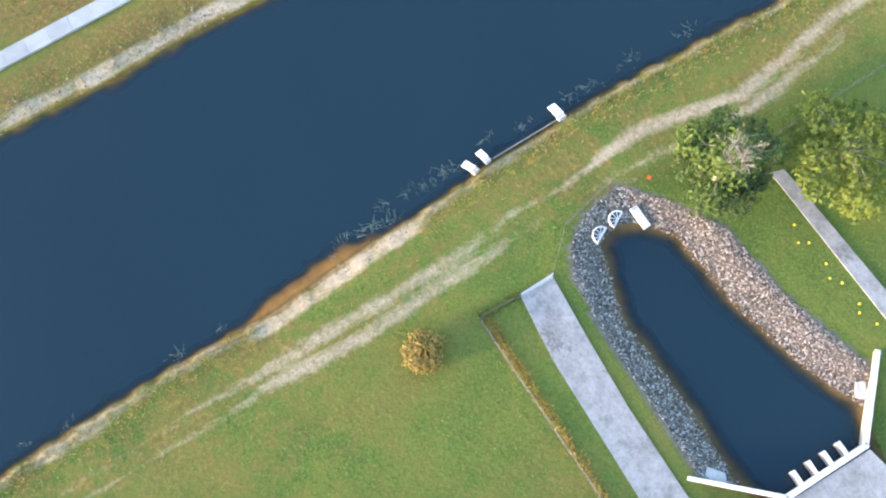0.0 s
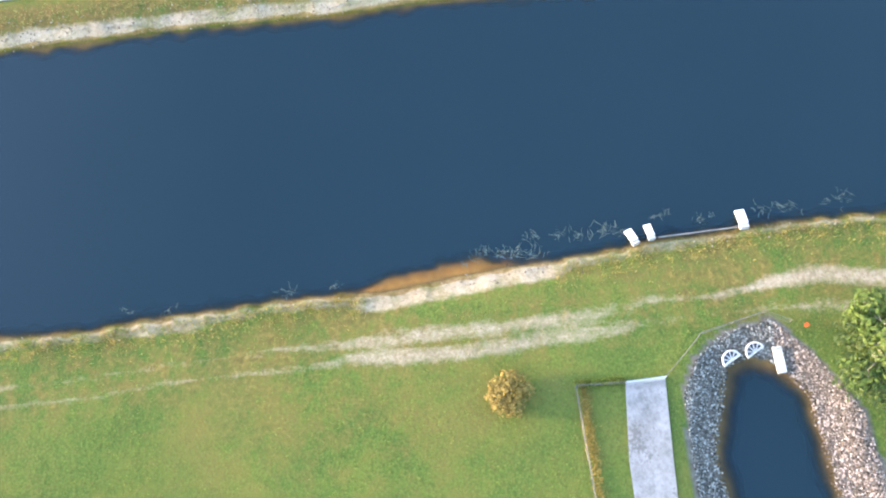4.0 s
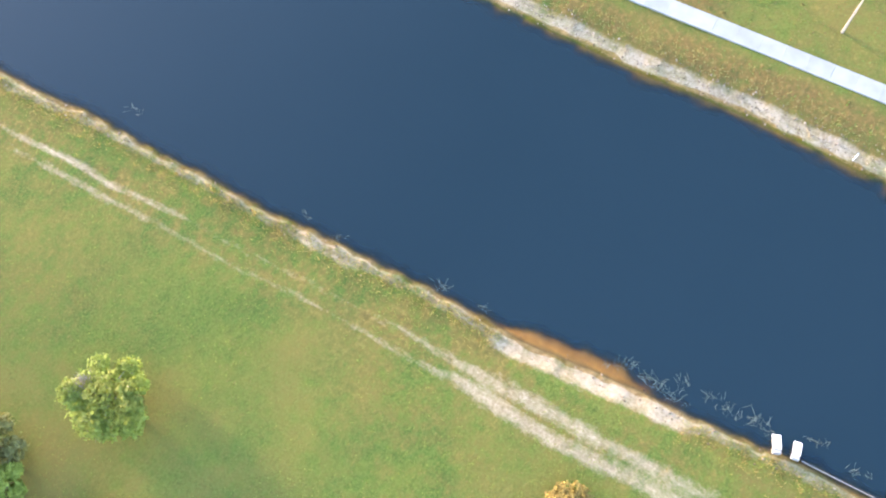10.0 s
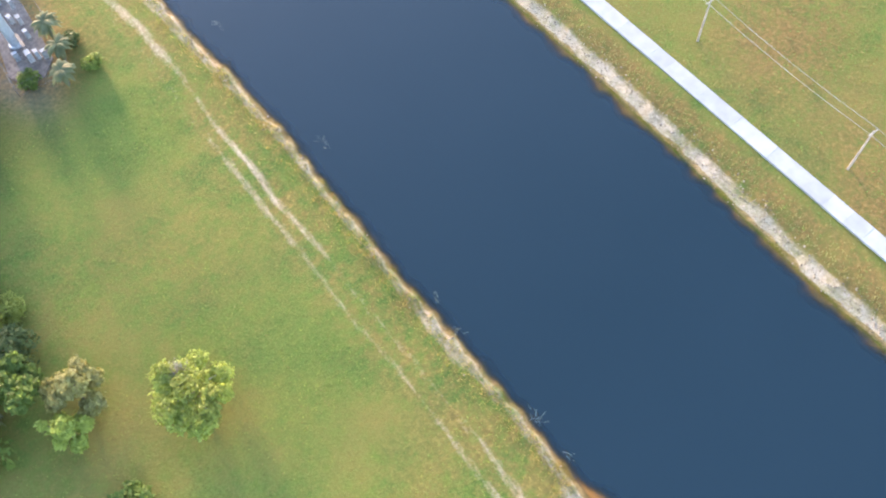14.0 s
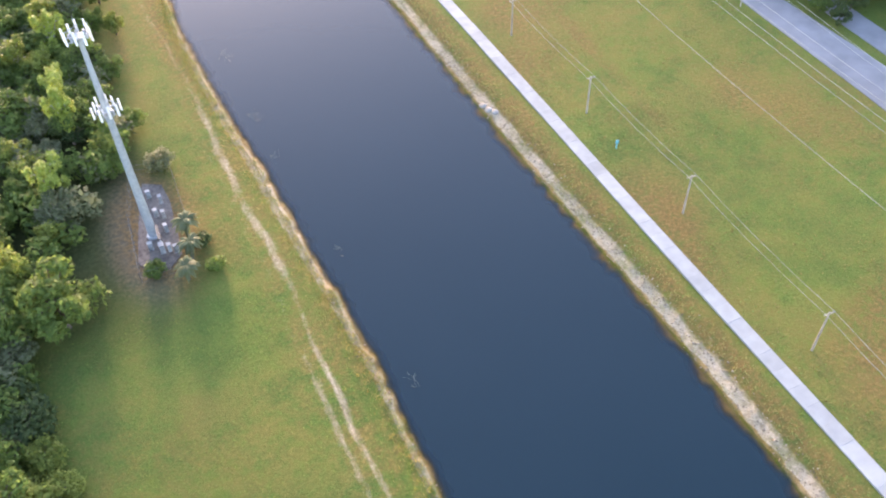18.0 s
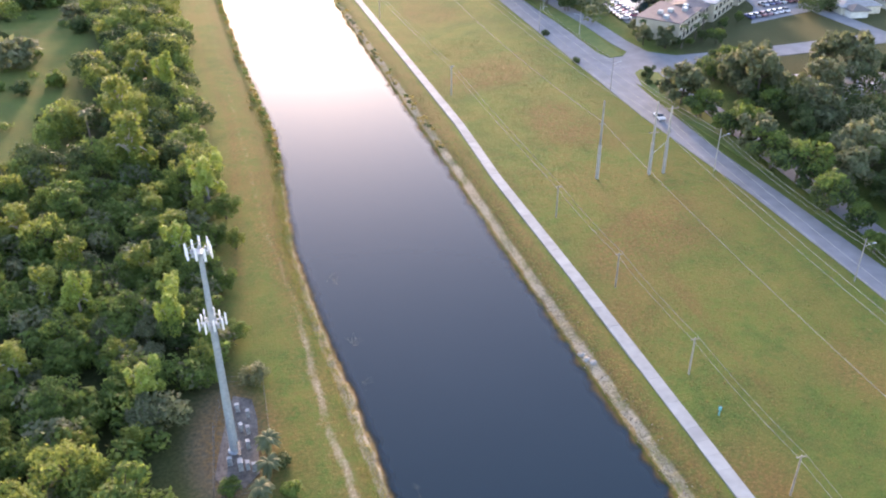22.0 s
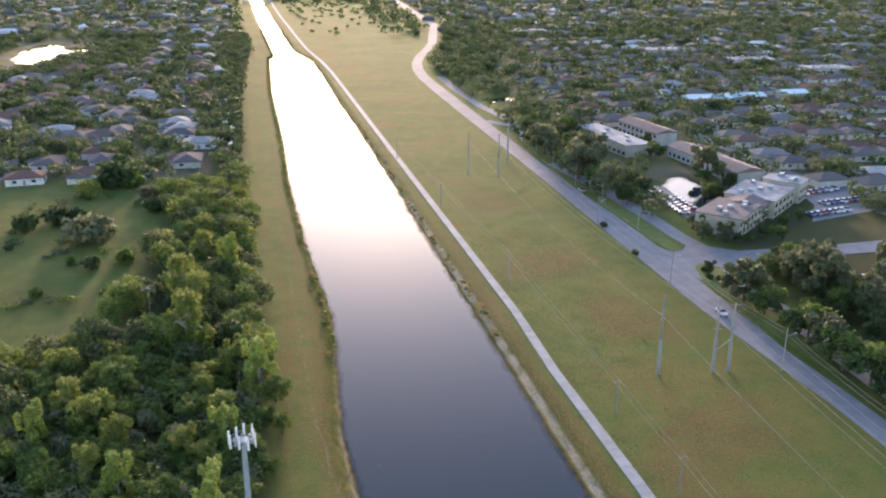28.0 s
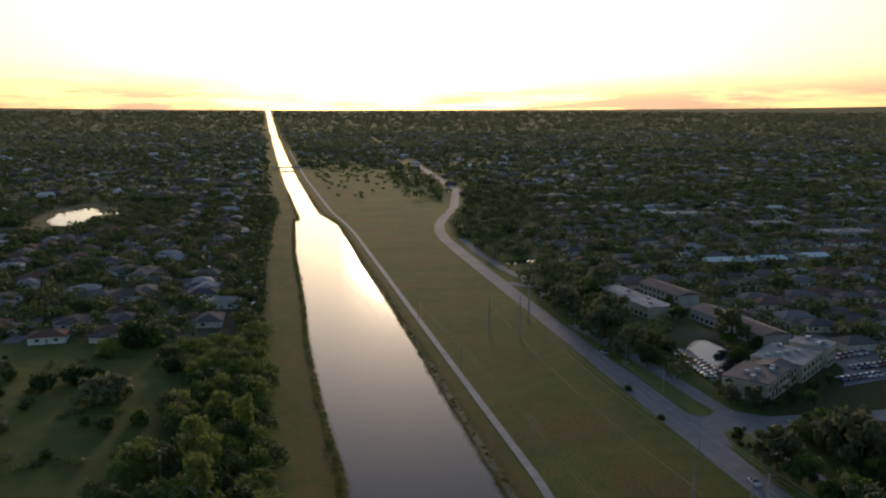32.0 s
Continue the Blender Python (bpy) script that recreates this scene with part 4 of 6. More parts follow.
def scatter_woods(name, label, seed, count, sampler, leaves, size, width, height, mat, given=None, near=17, homes=()):
    """Distant trees that nobody could count, in one mesh."""
    r = np.random.default_rng(seed)
    if given:
        x, y = np.array([g[0] for g in given]), np.array([g[1] for g in given])
    else:
        x, y = sampler(r, count)
    ok = (canal_distance(x, y) > near) & (pond_distance(x, y) > np.where(x < -100, 12, 5))
    if not given and name != "scrub":
        ok &= ~((x > at_y(SHORE_R, y)) & (x < 92) & (y < 1350))
    for b in BUILT:
        ok &= inside_distance(x, y, b) > 0
    ok &= ~((x > 60) & (x < at_y([(q, p) for p, q in ROAD_R], y) + 4) & (x > at_y([(q, p) for p, q in ROAD_L], y) - 4))
    if len(homes):
        hx, hy = np.array([h[0] for h in homes]), np.array([h[1] for h in homes])
        ok &= np.array([np.min(np.hypot((hx - a), (hy - b))) for a, b in zip(x, y)]) > 7.5
    x, y = x[ok], y[ok]
    z, n = lift(x, y), len(x)
    w, h = width * r.uniform(0.6, 1.3, n), height * r.uniform(0.7, 1.25, n)
    lobes = []
    for i in range(n):
        a, b, c, ww, hh = x[i], y[i], z[i], w[i], h[i]
        lobes += [((a, b, c + hh * 0.52), (ww * 0.42, ww * 0.42, hh * 0.46)), ((a + ww * 0.25, b - ww * 0.1, c + hh * 0.46), (ww * 0.3, ww * 0.3, hh * 0.36)), ((a - ww * 0.2, b + ww * 0.22, c + hh * 0.58), (ww * 0.3, ww * 0.3, hh * 0.34))]
    v, f = leaf_cloud(r, lobes, leaves * n, size, inner=0.8)
    return tagged(part(name, cloud_mesh(name, v, f, mat), mat), label, "trees", kind="stuff")


def band(x0, x1, y0, y1):
    return lambda r, n: (r.uniform(x0, x1, n), r.uniform(y0, y1, n))


def east_of_road(x1, y0, y1):
    def f(r, n):
        y = r.uniform(y0, y1, n)
        x0 = at_y([(b, a) for a, b in ROAD_R], y) + 7
        return x0 + (x1 - x0) * r.uniform(0, 1, n), y
    return f


def fan(r0, r1, half):
    def f(r, n):
        d, a = np.sqrt(r.uniform(r0 * r0, r1 * r1, n)), r.uniform(-half, half, n) + radians(9)
        return np.sin(a) * d - 20, np.cos(a) * d
    return f


def corridor(y0, y1):
    """The green strip right of the canal beyond the road's bend."""
    def f(r, n):
        y = y0 + (y1 - y0) * r.uniform(0, 1, n) ** 0.7
        lo = at_y(SHORE_R, y) + 26
        return lo + r.uniform(0, 1, n) * (130 - lo), y
    return f


for k, (mat, lab) in enumerate(((LEAF_DARK, "dark"), (LEAF_GREY, "grey-green"), (LEAF_DARK, "dark green"))):
    scatter_woods("roadside_woods", lab + " trees standing close behind the frontage road", 55 + k, 0, None, 460, 0.42, 7.6, 6.6, mat, given=far_big[k::3])
under = [(p[0] + float(rng.uniform(-4.5, 4.5)), p[1] + float(rng.uniform(-4.5, 4.5))) for p in places for _ in range(2)]
for k, (mat, lab) in enumerate(((LEAF, "green"), (LEAF_GREY, "grey-green"), (LEAF, "mid-green"))):
    scatter_woods("undergrowth", lab + " undergrowth filling the woodland", 95 + k, 0, None, 230, 0.5, 6.5, 5.0, mat, given=under[k::3])
if behind:
    for k, (mat, lab) in enumerate(((LEAF, "green"), (LEAF_DARK, "dark green"), (LEAF_YELLOW, "yellow-green"))):
        scatter_woods("woodland", lab + " trees further back in the woodland", 90 + k, 0, None, 620, 0.5, 8.5, 8.0, mat, given=behind[k::3])
for k, (mat, lab) in enumerate(((LEAF, "green"), (LEAF_GREY, "grey-green"), (LEAF_DARK, "dark green"))):
    scatter_woods("meadow_scrub", lab + " low scrub in patches over the rough meadow", 81 + k, 0, None, 60, 0.5, 5.0, 1.5, mat, given=[(-60 - 110 * rng.uniform() ** 0.9, 172 + 158 * rng.uniform()) for _ in range(28)])
scatter_woods("scrub", "green scrub beyond the road's bend", 69, 150, corridor(880, 1400), 40, 0.9, 5, 2.5, LEAF)
scatter_woods("hedge", "dark shrubs along the canal bank", 67, 330, lambda r, n: ((lambda yy: (at_y(SHORE_L, yy) - 20 - np.abs(r.normal(size=n)) * 3, yy))(r.uniform(240, 900, n))), 40, 0.9, 5, 4, LEAF_DARK)
for line, side, n, seed, mat, lab in ((SHORE_L, -1, 300, 71, LEAF, "green"), (SHORE_L, -1, 420, 72, LEAF_DRY, "straw-brown"), (SHORE_R, 1, 110, 73, LEAF_DARK, "dark"), (SHORE_R, 1, 240, 74, LEAF_DRY, "straw-brown")):
    yy = 175 + 775 * np.random.default_rng(seed).uniform(0, 1, n) ** 0.9
    off = side * (0.2 + np.abs(np.random.default_rng(seed + 9).normal(0, 0.7, n)))
    scatter_woods("bank_shrubs", lab + " low shrubs overhanging the canal's edge", seed + 20, 0, None, 30, 0.30, 1.3, 0.8, mat, given=list(zip((at_y(line, yy) + off).tolist(), yy.tolist())), near=-3)
# ---- the inlet basin and the shore ----
def drive(points, mat, label, z=0.05):
    ob = part("driveway", sheet(points, -0.35, z), mat)
    return tagged(ob, label, "driveway", kind="structure")


drive([(-14.0, -35.0), (-22.0, -34.2), (-38.2, -34.1), (-47, -34.0), (-60, -34), (-60, -46), (-50.5, -43), (-44, -40.2), (-40.6, -38.4), (-30, -38.3), (-21.8, -38.7), (-13.8, -39.2)], OLD_PAVING, "worn grey concrete drive beside the basin", 0.14)
drive([(-16.2, -67.0), (-26, -67.1), (-36.2, -67.2), (-60, -67.6), (-60, -69.6), (-34, -69.2), (-24.7, -68.9), (-16.6, -68.6)], OLD_PAVING, "narrow worn grey drive across mown grass", 0.14)

SEAWALL_R = [(-38.5, -63.9), (-45.3, -56.9), (-47.2, -58.6), (-60, -70)]
SEAWALL_L = [(-39.2, -39.5), (-45.6, -46.8), (-47.4, -47.2)]


def wall_run(points, width, top, low, label):
    ob = thing("seawall", pose(0, 0, 0), label, "seawall")
    for a, b in zip(points, points[1:]):
        a, b = Vector(a), Vector(b)
        d = b - a
        ang = math.degrees(math.atan2(d.y, d.x))
        mid = (a + b) / 2
        part("wall_panel", box((d.length + width * 0.5, width * 0.7, top - low), (mid.x, mid.y, low), ang), CONCRETE, ob)
        part("cap", box((d.length + width * 0.8, width, 0.22), (mid.x, mid.y, top), ang, 0.03), PALE, ob, "white-painted concrete cap")
    return ob


wall_run(SEAWALL_R[:2], 0.55, 0.45, -2.2, "white-capped concrete seawall at the basin's mouth")
wall_run(SEAWALL_L[:2], 0.45, 0.45, -2.2, "white-capped concrete seawall at the basin's mouth")
wall_run([(-45.6, -46.9), (-45.5, -56.7)], 0.6, 0.45, -2.2, "white-capped sluice wall across the basin")
deck = part("sluice_deck", sheet([(-46.0, -47), (-46.0, -56.9), (-52, -58), (-58, -56), (-58, -46), (-50, -44.5)], -0.4, 0.40), OLD_PAVING)
tagged(deck, "grey concrete deck behind the sluice wall", "deck", kind="structure")
pier0 = thing("sluice_pier", pose(-44.7, -48.9, -1.6), "grey concrete pier standing in dark water", "pier", "piers of the sluice")
part("shaft", box((1.7, 0.34, 2.0), (0, 0, 0), 0, 0.03), CONCRETE, pier0)
part("cap", box((1.8, 0.42, 0.12), (0, 0, 2.0), 0, 0.02), PALE, pier0)
for k in range(1, 4):
    copy_thing(pier0, pose(-44.7, -48.9 - 1.9 * k, -1.6))
tagged(part("concrete_apron", sheet([(-40.3, -61.2), (-39.9, -60.3), (-41.2, -59.4), (-42.0, -60.3)], -1.0, -0.25), CONCRETE), "pale concrete apron at the end of the seawall", "apron", kind="structure")
tagged(part("concrete_apron", sheet([(-39.9, -41.0), (-41.6, -42.6), (-40.6, -43.1), (-39.2, -41.9)], -1.0, -0.22), CONCRETE), "pale concrete apron at the end of the seawall", "apron", kind="structure")

# quarter-round trash racks and the sloping slab at the basin's head
def rack(x, y, turn):
    ob = thing("pipe_rack", pose(x, y, -0.35, 12, 0, turn), "pale concrete half-ring rack with radial ribs on the rubble bank", "rack", "racks at the basin's head")
    n, r = 9, 1.02
    rim = bmesh.new()
    for i in range(n):
        a, b = math.pi * i / n, math.pi * (i + 1) / n
        put_tube(rim, (r * math.cos(a), r * math.sin(a), 0.1), (r * math.cos(b), r * math.sin(b), 0.1), 0.11, None, 6)
    part("rim", rim, PALE, ob)
    part("sill", box((2.2, 0.22, 0.2), (0, 0, 0), 0, 0.02), PALE, ob)
    for k in range(1, 5):
        a = math.pi * k / 5
        part("rib", tube((0, 0, 0.1), (r * math.cos(a), r * math.sin(a), 0.1), 0.06, None, 6), PALE, ob)
    # dark sheet added to give the openings their shade
    part("back_plate", sheet([(r * math.cos(math.pi * i / 8), r * math.sin(math.pi * i / 8)) for i in range(9)], -0.12, 0.0), DARK_STEEL, ob, "dark plate standing in for the shaded opening behind the ribs")
    return ob


rack(-12.6, -46.55, -60)
rack(-11.95, -49.15, -60)
slab = thing("slipway_slab", pose(-13.0, -51.5, -0.45, 0, -8, 4), "pale concrete slab sloping into the basin", "slab")
part("plate", box((2.8, 0.95, 0.25), (0, 0, 0), 0, 0.03), PALE, slab)
part("kerb", box((0.25, 0.85, 0.18), (1.2, 0, 0.25), 0, 0.02), CONCRETE, slab)

# white boards standing at the canal's edge
board0 = thing("white_board", pose(3.0, -50.6, -0.72, 0, 14, 4), "white-painted plate leaning over the canal's edge", "plate", "plates at the canal edge")
part("plate", box((1.8, 1.05, 0.14), (0.2, 0, 0.5), 0, 0.02), WHITE_PAINT, board0)
part("leg", box((0.14, 0.14, 0.9), (0.9, 0.4, -0.4)), GALV, board0)
part("leg", box((0.14, 0.14, 0.9), (0.9, -0.4, -0.4)), GALV, board0)
part("foot", box((0.7, 1.0, 0.5), (-0.9, 0, 0.05), 0, 0.03), CONCRETE, board0)
for x, y, a, s in ((2.1, -38.2, 22, 0.85), (2.5, -40.2, 10, 0.8)):
    copy_thing(board0, pose(x, y, -0.72, 0, 14, a) @ Matrix.Diagonal((s, s, 1, 1)))
bulk = thing("bulkhead", pose(0, 0, 0), "low weathered timber bulkhead along the canal edge", "bulkhead")
for k in range(9):
    y0 = -41.2 - k
    part("plank", box((0.12, 0.98, 0.36), (at_y([(-51, 2.3), (-40, 1.9)], y0 - 0.5), y0 - 0.5, -0.92), 2), BOARD, bulk)
part("capping", box((0.07, 9.2, 0.05), (2.12, -45.7, -0.56), 2.1, 0.01), BOARD, bulk)
post = thing("marker_post", pose(36.6, -32.7, -0.5), "short white marker post on the rocky bank", "post")
part("post", tube((0, 0, -0.2), (0, 0, 1.3), 0.09), WHITE_PAINT, post)
part("cap", tube((0, 0, 1.3), (0, 0, 1.42), 0.12), GALV, post)

# fences
FENCE_WIRE = speckled("weathered_fence_wire", (0.10, 0.10, 0.09), (0.20, 0.19, 0.17), 3, 0.7, 0.3)
def fence(points, label, height=1.5, spacing=3.0, mesh_mat=FENCE_WIRE):
    ob = thing("fence", pose(0, 0, 0), label, "fence")
    for a, b in zip(points, points[1:]):
        a, b = Vector(a), Vector(b)
        n = max(1, round((b - a).length / spacing))
        for i in range(n + 1):
            p = a.lerp(b, i / n)
            if i or a == Vector(points[0]):
                part("post", tube((p.x, p.y, gz(p.x, p.y) - 0.2), (p.x, p.y, gz(p.x, p.y) + height), 0.035, None, 6), mesh_mat, ob)
        for h in (height - 0.03, height * 0.5, 0.12):
            part("rail", tube((a.x, a.y, gz(a.x, a.y) + h), (b.x, b.y, gz(b.x, b.y) + h), 0.022, None, 5), mesh_mat, ob)
    return ob


fence([(-60, -31.0), (-36.1, -30.7), (-14.0, -29.7), (-14.1, -34.9)], "thin wire fence along the drive's grass strip", 1.3)
fence([(-13.7, -39.3), (-11.6, -41.6), (-9.6, -43.6), (-7.9, -50.6), (-9.2, -53.2)], "thin wire fence round the basin's head", 1.2)
fence([(-12.9, -68.9), (-12.7, -71.0), (-12.3, -79), (-12.0, -87), (-11.6, -100)], "thin wire fence beside the tree", 1.3)
gate = thing("field_gate", pose(-14.0, -37.1, 0.12, 0, 0, 2.5), "pale steel gate closing the grey drive", "gate")
for h in (0.25, 0.65, 1.05):
    part("bar", tube((0, -2.05, h), (0, 2.05, h), 0.04, None, 6), GALV, gate)
for k in (-2.05, 0, 2.05):
    part("upright", tube((0, k, -0.3), (0, k, 1.2), 0.06, None, 6), GALV, gate)
part("sill", box((0.22, 4.2, 0.05), (-0.1, 0, 0)), CONCRETE, gate, "pale concrete threshold")

cone = thing("marker_flag", pose(-9.7, -54.8, gz(-9.7, -54.8)), "small orange marker on the grass", "marker")
part("stake", tube((0, 0, -0.1), (0, 0, 0.5), 0.02, None, 5), DARK_STEEL, cone)
part("plate", box((0.42, 0.5, 0.05), (0, 0, 0.48), 20), ORANGE_PAINT, cone)
lid0 = None
for x, y in ((-22.6, -65.5), (-24.5, -64.6), (-25.1, -65.6), (-28.0, -65.7), (-29.5, -65.0), (-30.6, -65.8), (-33.4, -65.9), (-34.2, -65.3), (-36.1, -66.1)):
    if lid0 is None:
        lid0 = thing("yellow_marker", pose(x, y, gz(x, y)), "small yellow plastic marker cap in the grass", "marker", "yellow markers in the grass")
        part("cap", tube((0, 0, 0), (0, 0, 0.10), 0.16, 0.11, 8), YELLOW_PAINT, lid0)
        part("stub", tube((0, 0, -0.2), (0, 0, 0.02), 0.1, None, 6), DARK_STEEL, lid0)
    else:
        copy_thing(lid0, pose(x, y, gz(x, y), 0, 0, 40 * x))

# loose stones: the basin's banks and the canal's far bank
def stone_bed(name, label, seed, count, sampler, lo, hi, mat):
    r = np.random.default_rng(seed)
    ico = bmesh.new()
    bmesh.ops.create_icosphere(ico, subdivisions=1, radius=1)
    bv, bf = np.array([v.co for v in ico.verts]), np.array([[v.index for v in f.verts] for f in ico.faces])
    ico.free()
    n = 0
    P = np.array([sampler(r) for _ in range(count)])
    z = land(P[:, 0], P[:, 1])
    S = r.uniform(lo, hi, count) ** 1.0
    V = bv[None] * (S[:, None, None] * r.uniform(0.6, 1.25, (count, 1, 3))) * r.uniform(0.8, 1.15, (count, len(bv), 1))
    a = r.uniform(0, 6.28, count)
    c, s = np.cos(a)[:, None], np.sin(a)[:, None]
    V = np.stack([V[..., 0] * c - V[..., 1] * s, V[..., 0] * s + V[..., 1] * c, V[..., 2] * 0.75], -1)
    V += np.stack([P[:, 0], P[:, 1], z + S * 0.15], -1)[:, None]
    F = bf[None] + (np.arange(count) * len(bv))[:, None, None]
    me = bpy.data.meshes.new(name)
    me.from_pydata(V.reshape(-1, 3).tolist(), [], F.reshape(-1, 3).tolist())
    me.materials.append(mat)
    return tagged(part(name, me, None), label, "stones", kind="stuff")


def island_stone(name, lo, mid, hi):
    m = Mat(name)
    f = m.math("ADD", m.math("MULTIPLY", m.island(), 0.8), m.math("MULTIPLY", m.noise(6, 3), 0.2))
    m.base(m.ramp(f, (0.1, lo), (0.55, mid), (0.95, hi))).gloss(0.9, 0, 0.2)
    return m.m


RUBBLE_BROWN = island_stone("brown_rubble", (0.05, 0.04, 0.03), (0.18, 0.14, 0.11), (0.48, 0.41, 0.36))
RUBBLE_GREY = island_stone("grey_rubble", (0.03, 0.03, 0.024), (0.10, 0.10, 0.085), (0.42, 0.43, 0.39))
RUBBLE_SHORE = island_stone("shore_rubble", (0.09, 0.07, 0.045), (0.22, 0.175, 0.125), (0.40, 0.33, 0.26))


def bank_of(side):
    outer = [(-8.6, -51.4), (-12.6, -54.9), (-19, -58.8), (-28.3, -59.6), (-39.2, -62.5), (-42.5, -59.6), (-35.3, -56.3), (-26.2, -54.2), (-16.7, -53.6), (-13.4, -51.2)] if side else \
            [(-8.6, -51.4), (-13.4, -51.2), (-12.3, -48.6), (-13.2, -46.2), (-21.6, -43.5), (-31.2, -44.2), (-42.6, -44.0), (-39.9, -40.7), (-25.7, -40.6), (-15.7, -40.9), (-12.2, -42.7), (-9.7, -46)]
    xs, ys = [p[0] for p in outer], [p[1] for p in outer]

    pool = []

    def f(r):
        while not pool:
            x, y = r.uniform(min(xs), max(xs), 4000), r.uniform(min(ys), max(ys), 4000)
            ok = (inside_distance(x, y, outer) < 0) & (inside_distance(x, y, INLET) > 0.15 - np.abs(r.normal(size=4000)) * 0.45)
            pool.extend(zip(x[ok].tolist(), y[ok].tolist()))
        return pool.pop()
    return f


stone_bed("rubble_bank", "brown and pale broken stones on the basin's bank", 71, 8500, bank_of(True), 0.04, 0.15, RUBBLE_BROWN)
stone_bed("rubble_bank", "grey and white broken stones on the basin's bank", 72, 8000, bank_of(False), 0.04, 0.14, RUBBLE_GREY)


def far_bank(r):
    y = r.uniform(-60, 420) if r.uniform() < 0.5 else r.uniform(-60, 120)
    return float(at_y(SHORE_R, y)) + r.normal(1.3, 0.8), y


def near_bank(r):
    y = r.uniform(-90, 160)
    return float(at_y(SHORE_L, y)) - r.normal(0.6, 0.7), y


stone_bed("rocky_bank", "pale limestone rubble along the canal's bank", 73, 3600, far_bank, 0.04, 0.15, RUBBLE_SHORE)
stone_bed("sandy_bank_stones", "small pale stones along the sandy bank", 74, 500, near_bank, 0.05, 0.16, RUBBLE_SHORE)
for x, y in ((33.2, 92.8), (33.9, 91.6), (32.8, 94.3)):
    b = thing("boulder", pose(x, y, gz(x, y) - 0.1, 0, 0, 70 * y), "grey boulder at the waterline", "boulder")
    bm = bmesh.new()
    bmesh.ops.create_icosphere(bm, subdivisions=2, radius=0.7)
    for v in bm.verts:
        v.co *= 1 + 0.28 * noise.noise(v.co * 1.6 + Vector((x, y, 0)))
        v.co.z *= 0.6
    part("rock", bm, STONE, b)


# reeds and weed along the near shore
def reeds(seed, count, sampler, tall, mat, name, label, floor=-0.66):
    r = np.random.default_rng(seed)
    P = np.array([sampler(r) for _ in range(count)])
    z = land(P[:, 0], P[:, 1])
    ok = z > floor
    P, z, count = P[ok], np.maximum(z[ok], WATER_Z - 0.1), int(ok.sum())
    a, lean, h = r.uniform(0, 6.28, count), r.uniform(0.1, 0.9, count), tall * r.uniform(0.5, 1.4, count)
    w = 0.02 + 0.035 * r.uniform(size=count)
    base = np.stack([P[:, 0], P[:, 1], z], 1)
    side = np.stack([np.cos(a), np.sin(a), a * 0], 1)
    top = base + np.stack([-np.sin(a) * lean * h, np.cos(a) * lean * h, h], 1)
    V = np.stack([base - side * w[:, None], base + side * w[:, None], top], 1).reshape(-1, 3)
    F = np.arange(count * 3).reshape(-1, 3)
    return tagged(part(name, cloud_mesh(name, V, F, mat), mat), label, "reeds", kind="stuff")


def shore_grass(r):
    y = r.uniform(-90, 230)
    while -29 < y < -8:
        y = r.uniform(-90, 230)
    return float(at_y(SHORE_L, y)) - 0.2 - abs(r.normal()) * 1.5, y


def water_weed(seed, clumps, mat, label):
    """Pale weed strands trailing at the water's surface, in clumps."""
    r = np.random.default_rng(seed)
    V, F = [], []
    for cx, cy, count, spread in clumps:
        for _ in range(count * 2 // 3):
            x, y = cx + r.normal() * 0.35 * spread, cy + r.normal() * 0.8 * spread
            a, bend, step, w = r.uniform(-1.1, 1.1) + (0 if r.uniform() < 0.6 else math.pi / 2), r.normal() * 0.5, r.uniform(0.12, 0.3) * spread, r.uniform(0.008, 0.022)
            z = WATER_Z + r.uniform(0.01, 0.05)
            for k in range(5):
                c, q = math.cos(a), math.sin(a)
                V += [(x + q * w, y - c * w, z), (x - q * w, y + c * w, z)]
                if k:
                    b = len(V) - 4
                    F.append((b, b + 1, b + 3, b + 2))
                x, y, a, z = x + c * step, y + q * step, a + bend * 0.5, z + r.uniform(0.0, 0.06)
    me = bpy.data.meshes.new("water_weed")
    me.from_pydata(V, [], F)
    me.materials.append(mat)
    return tagged(part("water_weed", me, None), label, "weeds", kind="stuff")


def wild(r):
    y = r.uniform(-60, 180)
    return float(at_y(SHORE_R, y)) + 2.6 + abs(r.normal()) * 1.5, y


reeds(81, 12000, shore_grass, 0.38, LEAF_DRY, "shore_grass", "straw-yellow rough grass along the canal bank")
reeds(82, 9000, shore_grass, 0.35, LEAF_YELLOW, "shore_grass", "yellow-green rough grass along the canal bank")
water_weed(83, [(1.5, -24.3, 46, 1.0), (2.0, -21.8, 26, 0.9), (0.9, -19.3, 16, 0.8), (3.2, -35.9, 40, 1.0), (2.9, -32.9, 34, 1.0), (3.3, -27.5, 20, 0.9), (4.6, -41.4, 22, 0.9), (-0.4, 0.3, 22, 0.8), (-0.2, -5.0, 12, 0.7), (1.2, -27.2, 26, 0.9), (3.4, -30.7, 24, 0.8), (3.6, -46.5, 26, 0.8),
                (0.2, 45.5, 18, 0.8), (-1.4, 14.0, 12, 0.7), (-0.9, 18.8, 12, 0.7), (-5.0, 128.5, 26, 1.3), (-4.8, 108, 24, 1.2), (-1.2, 71.8, 14, 0.8), (-4.3, 96, 16, 0.9), (4.0, -56, 30, 1.0), (4.4, -62, 30, 1.0), (4.2, -70, 26, 1.1), (4.0, -53, 20, 0.8)], WEED, "pale grey-green weed trailing in shallow water")
reeds(84, 4500, wild, 0.32, LEAF_OLIVE, "shore_grass", "rough dry grass above the rocky bank")

